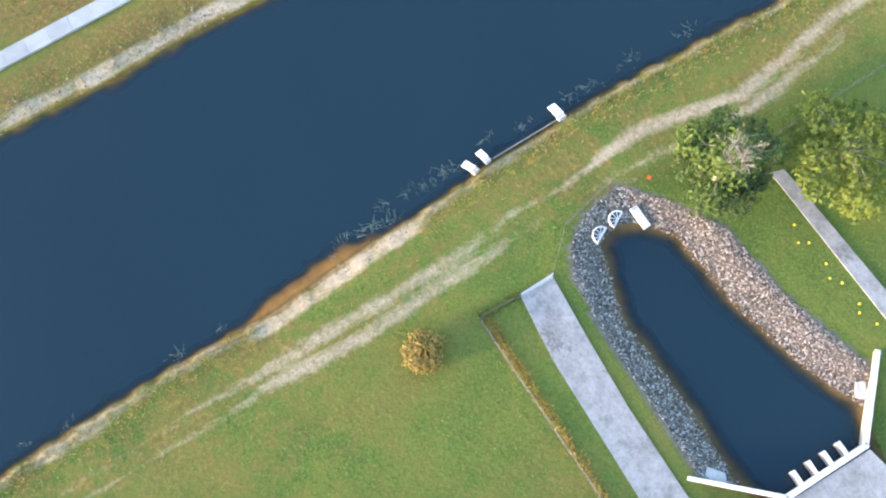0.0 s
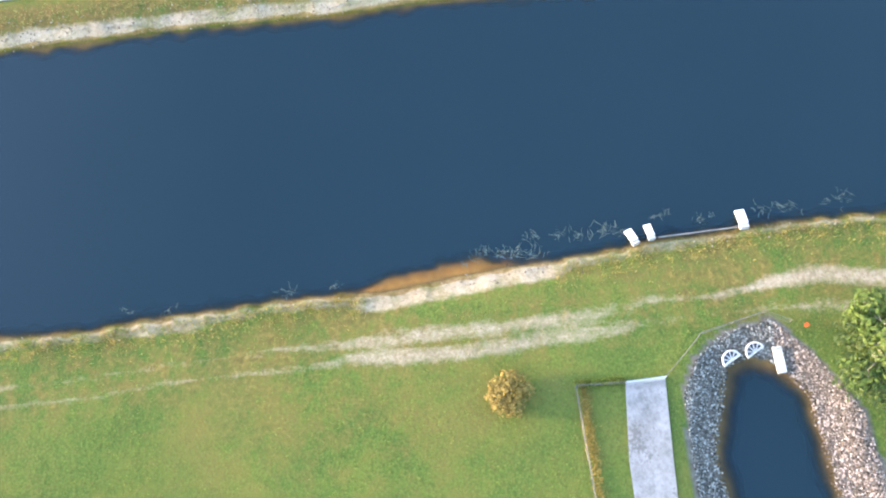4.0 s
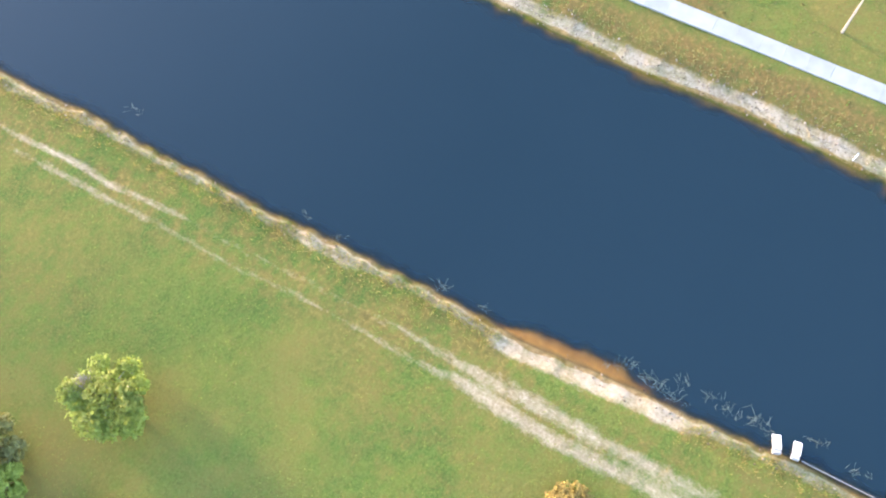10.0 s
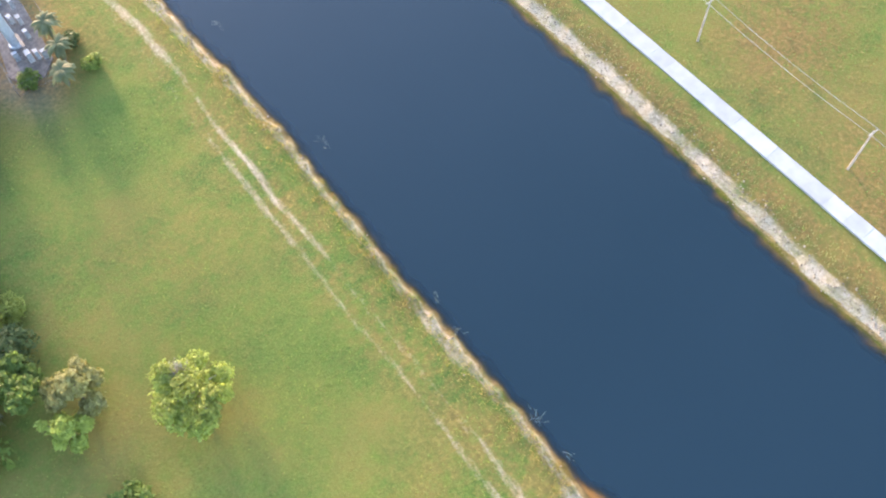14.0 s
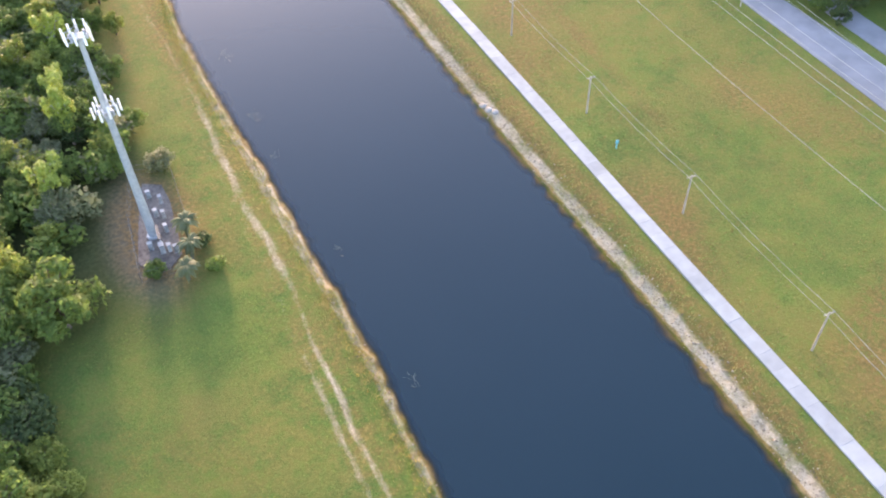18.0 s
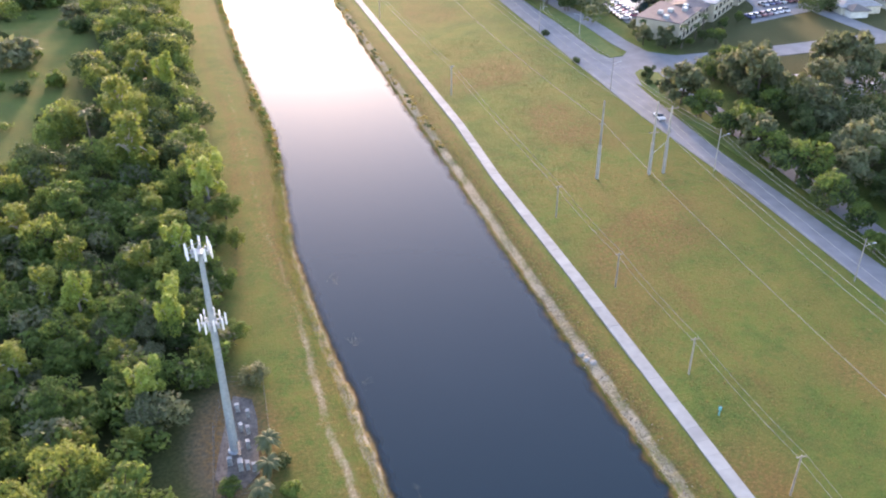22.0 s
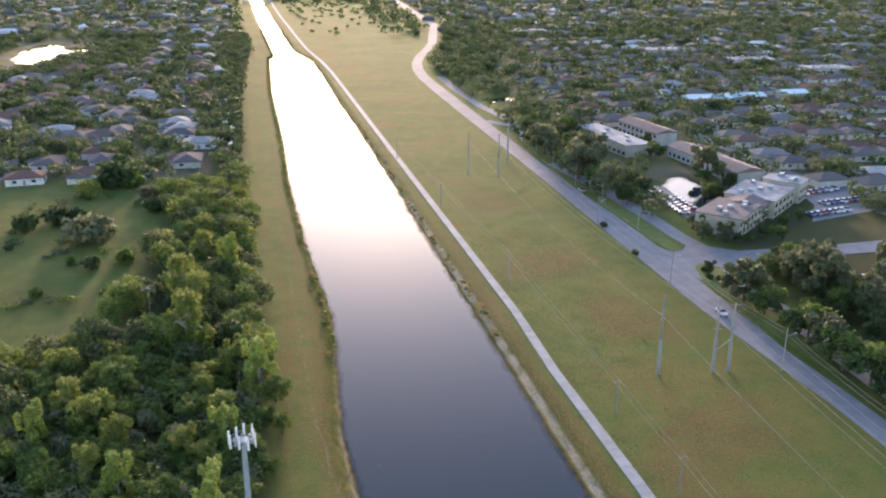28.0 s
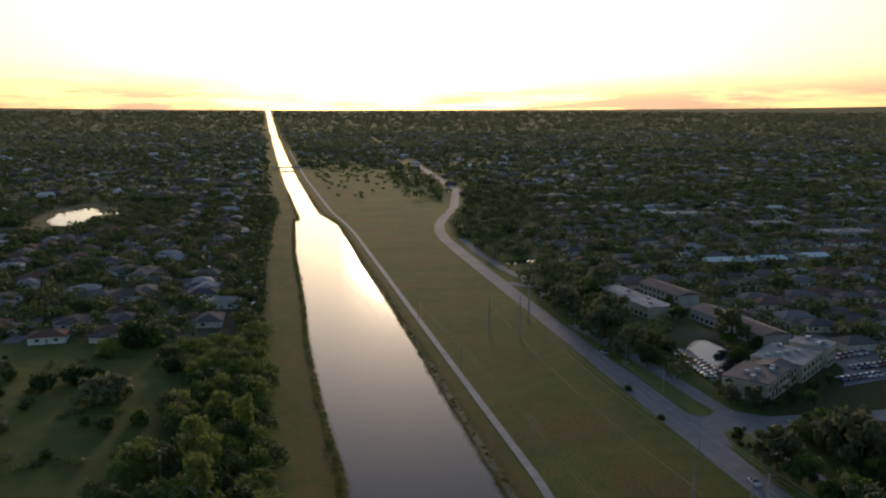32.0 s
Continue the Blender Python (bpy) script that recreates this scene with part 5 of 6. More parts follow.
reeds(89, 2600, lambda r: ((lambda x: (x, -30.5 - 0.6 * min(1, max(0, (-x - 14) / 22)) + r.normal() * 0.28))(r.uniform(-60, -13.5))), 0.5, LEAF_DRY, "fence_grass", "straw-yellow long grass along the wire fence")
reeds(90, 900, lambda r: (-13.8 + r.normal() * 0.2, r.uniform(-35, -29.6)), 0.4, LEAF_YELLOW, "fence_grass", "yellow-green long grass along the wire fence")


def field(r):
    while True:
        y = r.uniform(-60, 260)
        x0 = float(at_y(SHORE_R, y)) + 3.5
        x = x0 + (float(at_y([(b, a) for a, b in ROAD_L], y)) - 1.5 - x0) * r.uniform()
        if abs(x - float(at_y(PATH_MID, y))) > 1.9 and wobble(x, y, 9, 3.0) + 0.5 * wobble(x, y, 3, 1) > r.uniform(-0.9, 0.6):
            return x, y


def lawn(r):
    while True:
        y = r.uniform(-95, 70)
        x = float(at_y(SHORE_L, y)) - 3 - 48 * r.uniform()
        if wobble(x, y, 7, 1.0) > r.uniform(-0.6, 0.7) and float(inside_distance(np.array([x]), np.array([y]), RUBBLE)[0]) > 0.5 and not (-41 < y < -31 or -70 < y < -66.5):
            return x, y


def tufts(seed, count, sampler, size, mat, name, label):
    """Low leafy tufts lying in the grass."""
    r = np.random.default_rng(seed)
    P = np.array([sampler(r) for _ in range(count)])
    z = land(P[:, 0], P[:, 1])
    v, f = leaf_cloud(r, [((0, 0, 0), (0.3, 0.3, 0.12))], count * 2, size, flat=1.2)
    v = v.reshape(count * 2, 4, 3) + np.repeat(np.stack([P[:, 0], P[:, 1], z + 0.08], 1), 2, 0)[:, None]
    return tagged(part(name, cloud_mesh(name, v.reshape(-1, 3), f, mat), mat), label, "weeds", kind="stuff")


tufts(85, 5200, field, 0.17, WEEDS_DRY, "field_weeds", "dry brown tufts in the rough field")
tufts(86, 5200, field, 0.15, LEAF, "field_weeds", "dark green tufts in the rough field")
tufts(87, 4500, lawn, 0.09, LEAF_YELLOW, "lawn_weeds", "small yellow-green tufts in the mown grass")
tufts(88, 3500, lawn, 0.09, WEEDS_DRY, "lawn_weeds", "small yellowed tufts in the mown grass")
# ---- the mast and its yard ----
yard = part("yard_pad", sheet([(-28.9, 80.5), (-28.0, 78.6), (-24.8, 77.6), (-22.6, 80.0), (-22.3, 86), (-22.1, 92), (-22.6, 96.2), (-25.4, 97.8), (-26.6, 93), (-28.0, 86)], -0.3, 0.16), YARD_GRAVEL)
tagged(yard, "grey gravel pad of the mast's yard", "pad", kind="structure")
mast = thing("cell_tower", pose(-25.8, 85.4, 0.15), "tall grey steel cell tower with two antenna rings", "tower")
part("base_flange", tube((0, 0, 0), (0, 0, 0.25), 1.0, 0.95, 12), GALV, mast)
for k, (z0, z1, r0, r1) in enumerate(((0.2, 12, 0.68, 0.56), (12, 23.6, 0.55, 0.44), (23.6, 34.6, 0.43, 0.30))):
    part("pole_section", tube((0, 0, z0), (0, 0, z1), r0, r1, 12), GALV, mast)
part("lightning_rod", tube((0, 0, 34.6), (0, 0, 37.2), 0.03, 0.015, 5), GALV, mast)
for z, arm, turn in ((34.6, 1.15, 10), (23.4, 1.25, 40)):
    ring = part("antenna_platform", tube((0, 0, z - 0.15), (0, 0, z + 0.05), 0.7, 0.7, 12), GALV, mast)
    for k in range(3):
        a0 = radians(turn + 120 * k)
        c = Vector((math.cos(a0), math.sin(a0), 0))
        t = Vector((-math.sin(a0), math.cos(a0), 0))
        part("arm", tube(Vector((0, 0, z)) + c * 0.4, Vector((0, 0, z)) + c * arm, 0.09, None, 6), GALV, ring)
        for h in (-0.25, 0.55):
            part("face_rail", tube(Vector((0, 0, z + h)) + c * arm - t * 1.25, Vector((0, 0, z + h)) + c * arm + t * 1.25, 0.05, None, 6), GALV, ring)
        for s in (-1.15, 0.0, 1.15):
            p = c * (arm + 0.16) + t * s
            part("antenna", box((0.18, 0.28, 1.9), (p.x, p.y, z - 0.6), math.degrees(a0), 0.04), WHITE_PAINT, ring, "white panel antenna")
        for s in (-0.6, 0.6):
            p = c * (arm - 0.28) + t * s
            part("radio_box", box((0.26, 0.36, 0.6), (p.x, p.y, z - 0.3), math.degrees(a0), 0.03), GALV, ring)
CABINET = speckled("cabinet_paint", (0.17, 0.18, 0.18), (0.42, 0.44, 0.44), 1.5, 0.7)
cab0 = thing("equipment_cabinet", pose(-25.1, 81.4, 0.16) @ Matrix.Diagonal((0.75, 0.7, 0.85, 1)), "pale grey equipment cabinet on the gravel pad", "cabinet", "cabinets in the yard")
part("body", box((0.9, 1.4, 1.8), (0, 0, 0.1), 0, 0.03), CABINET, cab0)
part("plinth", box((1.0, 1.5, 0.12)), CONCRETE, cab0)
part("door", box((0.03, 1.2, 1.5), (0.462, 0, 0.25)), CABINET, cab0)
part("rain_cap", box((1.0, 1.5, 0.06), (0, 0, 1.9)), CABINET, cab0)
for x, y, a in ((-24.1, 81.2, 0), (-23.2, 80.6, 90), (-24.6, 89.4, 20), (-23.6, 88.6, 0), (-23.8, 85.5, 10), (-24.9, 94.0, 90), (-23.4, 92.2, 0), (-26.6, 82.6, 90)):
    copy_thing(cab0, pose(x, y, 0.16, 0, 0, a) @ Matrix.Diagonal((0.75, 0.7, 0.85, 1)))
fence([(-29, 76.5), (-21.4, 76.5), (-20.5, 86), (-20.5, 99.5), (-26.5, 100.6), (-28.6, 90), (-29, 76.5)], "tall chain-link fence round the mast's yard", 2.1, 2.6)
rack0 = thing("cable_bridge", pose(-25.0, 83.2, 0.16), "grey steel cable bridge between mast and cabinets", "rack")
part("tray", box((0.4, 3.0, 0.12), (0, 0, 2.2)), DARK_STEEL, rack0)
for k in (-1.3, 1.3):
    part("leg", tube((0, k, 0), (0, k, 2.2), 0.05, None, 6), GALV, rack0)


# ---- poles and wires in the field and along the road ----
def wood_pole(x, y, h, label="weathered wooden utility pole in the field", mat=None):
    ob = thing("utility_pole", pose(x, y, gz(x, y)), label, "utility pole", "poles along the walkway")
    part("pole", tube((0, 0, -0.4), (0, 0, h), 0.17, 0.11), mat or BOARD, ob)
    part("cross_arm", box((1.5, 0.12, 0.12), (0, 0, h - 0.35), -4), mat or BOARD, ob)
    for s in (-0.65, 0.65):
        part("insulator", tube((s, 0, h - 0.23), (s, 0, h - 0.05), 0.05, 0.035, 6), CONCRETE, ob)
    return (x, y, gz(x, y) + h)


POLE_CONCRETE = speckled("weathered_pole", (0.24, 0.225, 0.20), (0.38, 0.36, 0.325), 1.0)


def concrete_pole(x, y, h, arms, label="tall pale concrete power pole"):
    ob = thing("power_pole", pose(x, y, gz(x, y)), label, "power pole", "power poles in the field")
    part("shaft", box((0.62, 0.62, h * 0.45), (0, 0, -0.2), 0, 0.04), POLE_CONCRETE, ob)
    part("upper_shaft", tube((0, 0, h * 0.44), (0, 0, h), 0.29, 0.17, 8), POLE_CONCRETE, ob)
    for z, w in arms:
        arm = part("cross_arm", box((w, 0.16, 0.18), (0, 0, z), -3, 0.02), BOARD, ob)
        for s in (-0.46, 0.46, 0.0):
            part("insulator", tube((w * s, 0, z + 0.16), (w * s, 0, z + 0.5), 0.08, 0.05, 6), DARK_STEEL, arm)
    return ob


def lamp_post(x, y, h, side, label="grey street lamp with a curved arm"):
    ob = thing("street_lamp", pose(x, y, gz(x, y) + 0.02, 0, 0, 0 if side > 0 else 180), label, "street lamp", "street lamps")
    part("pole", tube((0, 0, -0.2), (0, 0, h), 0.14, 0.09), POLE_CONCRETE, ob)
    arm = part("arm", tube((0, 0, h * 0.80), (1.9, 0, h * 0.86), 0.05, None, 6), GALV, ob)
    part("lamp_head", box((0.75, 0.3, 0.16), (2.1, 0, h * 0.85), 0, 0.04), GALV, arm)
    return ob


def wire(points, sag, r, label, name="overhead_wire"):
    """A thin sagging three-sided cable through the points."""
    line, r = [], r * 0.7
    for a, b in zip(points, points[1:]):
        a, b = Vector(a), Vector(b)
        n = max(4, int((b - a).length / 8))
        line += [a.lerp(b, i / n) - Vector((0, 0, sag * 4 * (i / n) * (1 - i / n))) for i in range(n)]
    line.append(Vector(points[-1]))
    v, f = [], []
    for i, p in enumerate(line):
        v += [(p.x - r, p.y, p.z), (p.x + r, p.y, p.z), (p.x, p.y, p.z + 1.6 * r)]
        if i:
            k = 3 * i
            f += [(k - 3, k - 2, k + 1, k), (k - 2, k - 1, k + 2, k + 1), (k - 1, k - 3, k, k + 2)]
    me = bpy.data.meshes.new(name)
    me.from_pydata(v, [], f)
    return tagged(part(name, me, WIRE), label, "wire")


WIRE = speckled("weathered_wire", (0.30, 0.28, 0.25), (0.48, 0.45, 0.40), 1.0, 0.5, 0.4)
row = [wood_pole(*p) for p in ((51.6, -25, 8.0), (50.0, 2.5, 8.1), (49.3, 28.5, 7.8), (48.6, 57, 7.6), (47.5, 84.2, 7.5), (46.5, 111, 7.6), (45.2, 139, 7.7))]
row.append(wood_pole(41.7, 213.1, 8.7, "pale concrete utility pole beside the walkway", CONCRETE))
row += [wood_pole(*p) for p in ((36, 290, 8.5), (30, 365, 8.5))]
for s in (-0.65, 0.65):
    wire([(x + s, y, z - 0.05) for x, y, z in row], 0.5, 0.035, "thin sagging wire between wooden poles")
concrete_pole(61.1, 154, 19.4, ((13.6, 1.4),))
concrete_pole(73.7, 152.7, 18.4, ((10.6, 2.6),))
p3 = concrete_pole(77.3, 152.5, 16.8, ((16.2, 3.2), (10.2, 0.9)))
part("brace", tube((0, 0, 8.2), (-3.6, 0.2, 5.2), 0.07, None, 6), GALV, p3)
concrete_pole(55.4, 333, 17, ((13, 1.4),))
concrete_pole(66.8, 327, 18, ((11, 2.6),))
concrete_pole(77.0, 352, 16.5, ((15.8, 3.0),))
for x, y in ((66.9, -24), (80.5, -26), (86.0, -27)):
    concrete_pole(x, y, 18, ((13.6, 2.0),))
for pts, z in ((((66.9, -24), (61.1, 154), (55.4, 333)), 14.2), (((79.6, -26), (72.6, 152.7), (65.7, 327)), 14.1), (((81.4, -26), (74.8, 152.7), (68, 327)), 14.1), (((85.2, -27), (75.9, 152.5), (75.6, 352)), 14.6), (((86.8, -27), (78.7, 152.5), (78.4, 352)), 14.6)):
    wire([(x, y, z) for x, y in pts], 3.4, 0.045, "long sagging power line over the field")
low = [(91.9, 40, 9.5), (91.4, 101, 9.6), (89.4, 150.3, 10.8), (87.0, 204.8, 9.8), (86.0, 262, 9.5)]
for (x, y, h) in low[1:4]:
    lamp_post(x, y, h, 1)
lamp_post(91.9, 40, 9.5, 1), lamp_post(86.0, 262, 9.5, 1)
for x, y in ((97.4, 254), (95.4, 283.4), (93.4, 308), (92.6, 335.3), (93, 362), (93.4, 390)):
    lamp_post(x, y, 8.5, -1, "pale street lamp on the grass median")
wire([(x, y, h - 0.6) for x, y, h in low], 0.9, 0.04, "thin sagging wire beside the road")
wire([(x, y, h - 1.6) for x, y, h in low], 1.0, 0.04, "thin sagging wire beside the road")
TEAL = speckled("teal_paint", (0.08, 0.32, 0.36), (0.14, 0.44, 0.48), 3, 0.5)
hyd = thing("marker_post", pose(47.2, 74, gz(47.2, 74)), "teal utility marker post in the grass", "post")
part("post", tube((0, 0, -0.2), (0, 0, 1.1), 0.10), TEAL, hyd)
part("cap", box((0.5, 0.3, 0.6), (0, 0, 1.1), 0, 0.04), TEAL, hyd)
# ---- roads, buildings, cars ----
def tint_material(name, rough, *stops, island=False):
    m = Mat(name)
    f = m.island() if island else m.rnd()
    c = m.ramp(f, *stops)
    m.base(m.mix(m.math("MULTIPLY", m.grey(m.noise(0.8, 4), 0.4, 0.7), 0.35), c, (0.10, 0.09, 0.08))).gloss(rough, 0, 0.5 - 0.4 * rough)
    return m.m


ROOF = tint_material("roof_shingles", 0.95, (0.0, (0.12, 0.07, 0.055)), (0.25, (0.20, 0.11, 0.085)), (0.4, (0.13, 0.115, 0.11)), (0.6, (0.20, 0.18, 0.165)), (0.85, (0.11, 0.10, 0.11)), (0.97, (0.42, 0.41, 0.40)))
WALL = tint_material("house_render", 0.9, (0.0, (0.62, 0.55, 0.42)), (0.5, (0.72, 0.68, 0.60)), (1.0, (0.80, 0.78, 0.74)))
FAR_ROOF = tint_material("far_roofs", 0.9, (0.0, (0.12, 0.10, 0.09)), (0.5, (0.18, 0.17, 0.16)), (0.85, (0.28, 0.27, 0.26)), (0.97, (0.70, 0.70, 0.69)), island=True)
WHITE_ROOF = speckled("white_roof", (0.20, 0.20, 0.205), (0.48, 0.48, 0.485), 0.25, 0.9)
BROWN_ROOF = speckled("brown_shingles", (0.13, 0.10, 0.10), (0.22, 0.18, 0.17), 0.8, 0.85)
CREAM = speckled("cream_render", (0.40, 0.34, 0.25), (0.54, 0.47, 0.36), 0.5, 0.9)
TEAL_ROOF = speckled("teal_metal_roof", (0.30, 0.52, 0.56), (0.62, 0.74, 0.76), 0.2, 0.4, 0.2)
# white walls greyed, with the dusk shade on them put into the colour
SHADED_RENDER = speckled("shaded_render", (0.36, 0.34, 0.31), (0.52, 0.50, 0.46), 0.5, 0.9)
GLASS = Mat("window_glass").base((0.03, 0.04, 0.05)).gloss(0.08, 0, 0.7).m
TYRE = Mat("tyre_rubber").base((0.02, 0.02, 0.022)).gloss(0.8).m
GRASS = speckled("median_grass", (0.085, 0.125, 0.028), (0.17, 0.18, 0.045), 0.5, 0.95, world=True)

mid_strip("frontage_road", [(108, 60), (107, 120), (107.2, 160), (107.9, 180), (108.4, 197), (112, 215)], 5.5, 0.10, ASPHALT, "pale grey frontage road behind the verge", "road")
mid_strip("frontage_road", [(110, 226), (107.3, 243), (106.4, 260), (103.6, 290), (99.6, 318), (96, 345)], 6.0, 0.10, ASPHALT, "pale grey frontage road behind the verge", "road")
mid_strip("frontage_road", [(97, 395), (100, 420), (100, 450), (95, 480), (92, 540), (92, 600)], 5.5, 0.10, ASPHALT, "pale grey frontage road behind the verge", "road")
tagged(part("crossroads", sheet([(95, 212), (97.2, 205), (99.7, 215.5), (102.8, 218.3), (106.8, 214.2), (105.4, 199), (111, 196), (112.3, 212.8), (118.3, 218.5), (120, 226), (112.4, 232), (109, 238), (103, 231), (98, 229.8), (95, 238)], -0.3, 0.135), ASPHALT), "pale grey asphalt of the junction", "road", kind="structure")
mid_strip("side_road", [(117, 222.2), (142, 222), (158, 222.5), (180, 224), (215, 226), (300, 232)], 9.0, 0.11, ASPHALT, "pale grey side road leading off", "road")
mid_strip("link_road", [(88, 440), (97, 428)], 7, 0.13, ASPHALT, "short asphalt link across the median", "road", 3)
for pts, lab in (([(99.7, 215.5), (102.8, 218.1), (106.5, 213.5), (105.2, 200), (104.6, 188), (104.4, 174), (103.4, 160), (102, 145), (100, 150), (98.6, 165), (97.0, 182), (96.9, 195), (97.2, 205)], "kerbed grass island at the junction"),
                 ([(98, 229.8), (102.6, 230.4), (102.4, 245), (103.0, 262), (100.6, 285), (96.8, 308), (93.6, 330), (92.6, 318), (94.8, 285), (96.3, 256)], "long kerbed grass median beside the road")):
    tagged(part("grass_island", sheet(pts, -0.2, 0.27), GRASS), lab, "traffic island", kind="structure")
for line, lab in (([(-78, 345), (-78, 501), (-89, 667), (-92, 900)], "pale grey street between the houses"), ([(-135, 350), (-140, 560), (-150, 700)], "pale grey street between the houses"), ([(-195, 350), (-200, 700)], "pale grey street between the houses")):
    mid_strip("street", line, 7, 0.06, ASPHALT, lab, "street", 20)
for y in (268, 308, 350, 392):
    mid_strip("street", [(198, y), (345, y + 15)], 6.5, 0.06, ASPHALT, "pale grey street between the houses", "street", 20)
mid_strip("street", [(196, 228), (192, 262), (186, 330), (184, 395)], 7, 0.065, ASPHALT, "pale grey street between the houses", "street", 20)
for y in (440, 505, 570, 635, 700, 765, 830, 895):
    mid_strip("street", [(135 if y < 700 else 190, y), (330, y + 12), (640, y + 30)], 7, 0.06, ASPHALT, "pale grey street between the houses", "street", 20)
lots = [[(160, 250), (205, 262), (200, 290), (176, 284), (172, 268)], [(118.5, 262), (124, 262), (128, 300), (121, 306)], [(138, 180), (172, 184), (172, 204), (138, 200)], [(168, 300), (182, 300), (176, 372), (164, 368)]]
for p in lots:
    tagged(part("car_park", sheet(p, -0.3, 0.07), ASPHALT), "grey asphalt car park with parked cars", "car park", kind="structure")


def hip_roof(w, l, h, over, gable=False):
    """A hipped or gabled roof over a w by l house."""
    bm = bmesh.new()
    a, b = w / 2 + over, l / 2 + over
    r = b if gable else max(0.1, b - a)
    low = [bm.verts.new(p) for p in ((-a, -b, 0), (a, -b, 0), (a, b, 0), (-a, b, 0))]
    under = [bm.verts.new((v.co.x, v.co.y, -0.18)) for v in low]
    r0, r1 = bm.verts.new((0, -r, h)), bm.verts.new((0, r, h))
    for f in ((low[0], low[1], r0), (low[2], low[3], r1), (low[1], low[2], r1, r0), (low[3], low[0], r0, r1)):
        bm.faces.new(f)
    for i in range(4):
        bm.faces.new((under[i], under[(i + 1) % 4], low[(i + 1) % 4], low[i]))
    bm.faces.new(under[::-1])
    bmesh.ops.recalc_face_normals(bm, faces=bm.faces)
    return bm


def house(w, l, label, wing=True):
    ob = thing("house", pose(0, 0, 0), label, "house", "houses of the suburb")
    h = 2.9
    part("wall", box((w, l, h), (0, 0, -0.1)), WALL, ob)
    roof = part("roof", hip_roof(w, l, 2.1, 0.6), ROOF, ob)
    roof.location.z = h
    if wing:
        part("wing_wall", box((w * 0.5, l * 0.45, h - 0.2), (w * 0.62, -l * 0.2, -0.1)), WALL, ob)
        r2 = part("wing_roof", hip_roof(l * 0.45, w * 0.62, 1.5, 0.5), ROOF, ob)
        r2.matrix_basis = pose(w * 0.62, -l * 0.2, h - 0.2, 0, 0, 90)
    for x, y, a in ((-w / 2, l * 0.25, 90), (-w / 2, -l * 0.25, 90), (-w * 0.2, -l / 2, 0), (w * 0.2, l / 2, 0)):
        win = part("window", box((1.6, 0.08, 1.1), (x, y, 1.0), a), GLASS, ob)
    part("door", box((1.0, 0.1, 2.05), (-w * 0.5 - 0.02, 0, 0), 90), BOARD, ob)
    return ob


homes = []
for k, x0 in enumerate((-78, -135, -195)):
    for s in (-1, 1):
        for y in np.arange(354, 700 if k else 900, 17.5):
            homes.append((x0 + 17 * s - 0.05 * (y - 345) + rng.uniform(-7, 7), y + rng.uniform(-5, 5), 90 * s + 90 * int(rng.integers(2)) + rng.uniform(-14, 14)))
for y0 in (440, 505, 570, 635, 700, 765):
    for s in (-1, 1):
        for x in np.arange(150 if y0 < 700 else 200, 430, 21):
            homes.append((x + rng.uniform(-3, 3), y0 + (x - 135) * 0.06 + 15 * s + rng.uniform(-2, 2), 90 * s + rng.uniform(-4, 4)))
for y0 in (268, 308, 350, 392):
    for q in (-1, 1):
        for x in np.arange(206 if y0 < 300 else 196, 345, 21):
            homes.append((x + rng.uniform(-4, 4), y0 + (x - 190) * 0.1 + 14 * q + rng.uniform(-3, 3), 90 * q + rng.uniform(-8, 8)))
homes = [h for h in homes if float(pond_distance(np.array(h[0]), np.array(h[1]))) > (28 if h[0] < -100 else 10) and rng.uniform() > (0.2 if h[0] < 0 else 0.08) and canal_distance(np.array(h[0]), np.array(h[1])) > 20 and not any(in_poly(h[0], h[1], b) for b in BUILT) and not (205 < h[0] < 300 and 455 < h[1] < 485)]
homes.sort(key=lambda h: math.hypot(h[0], h[1]))
protos = [house(11, 15, "low suburban house with hipped shingle roof"), house(12, 17, "low suburban house with hipped shingle roof"), house(10, 14, "small suburban house with hipped roof", False)]
for i, (x, y, a) in enumerate(homes[:250]):
    m = pose(x, y, float(lift(x, y)) + 0.05, 0, 0, a)
    if i < 3:
        protos[i].matrix_basis = m
    else:
        copy_thing(protos[i % 3], m)


def far_houses(seed, places, label):
    r = np.random.default_rng(seed)
    V, F = [], []
    for x, y in places:
        w, l, h, a = r.uniform(4, 7), r.uniform(6, 11), r.uniform(2.6, 3.4), r.choice([0, math.pi / 2]) + r.uniform(-0.1, 0.1)
        c, s, z = math.cos(a), math.sin(a), float(lift(x, y)) - 0.1
        pts = [(-w, -l, 0), (w, -l, 0), (w, l, 0), (-w, l, 0), (-w, -l, h), (w, -l, h), (w, l, h), (-w, l, h), (0, -l * 0.55, h + 2), (0, l * 0.55, h + 2)]
        b = len(V)
        V += [(x + p[0] * c - p[1] * s, y + p[0] * s + p[1] * c, z + p[2]) for p in pts]
        F += [tuple(b + i for i in f) for f in ((0, 1, 5, 4), (1, 2, 6, 5), (2, 3, 7, 6), (3, 0, 4, 7), (4, 5, 8), (6, 7, 9), (5, 6, 9, 8), (7, 4, 8, 9))]
    me = bpy.data.meshes.new("far_houses")
    me.from_pydata(V, [], F)
    me.materials.append(FAR_ROOF)
    return tagged(part("far_houses", me, None), label, "houses", kind="stuff")


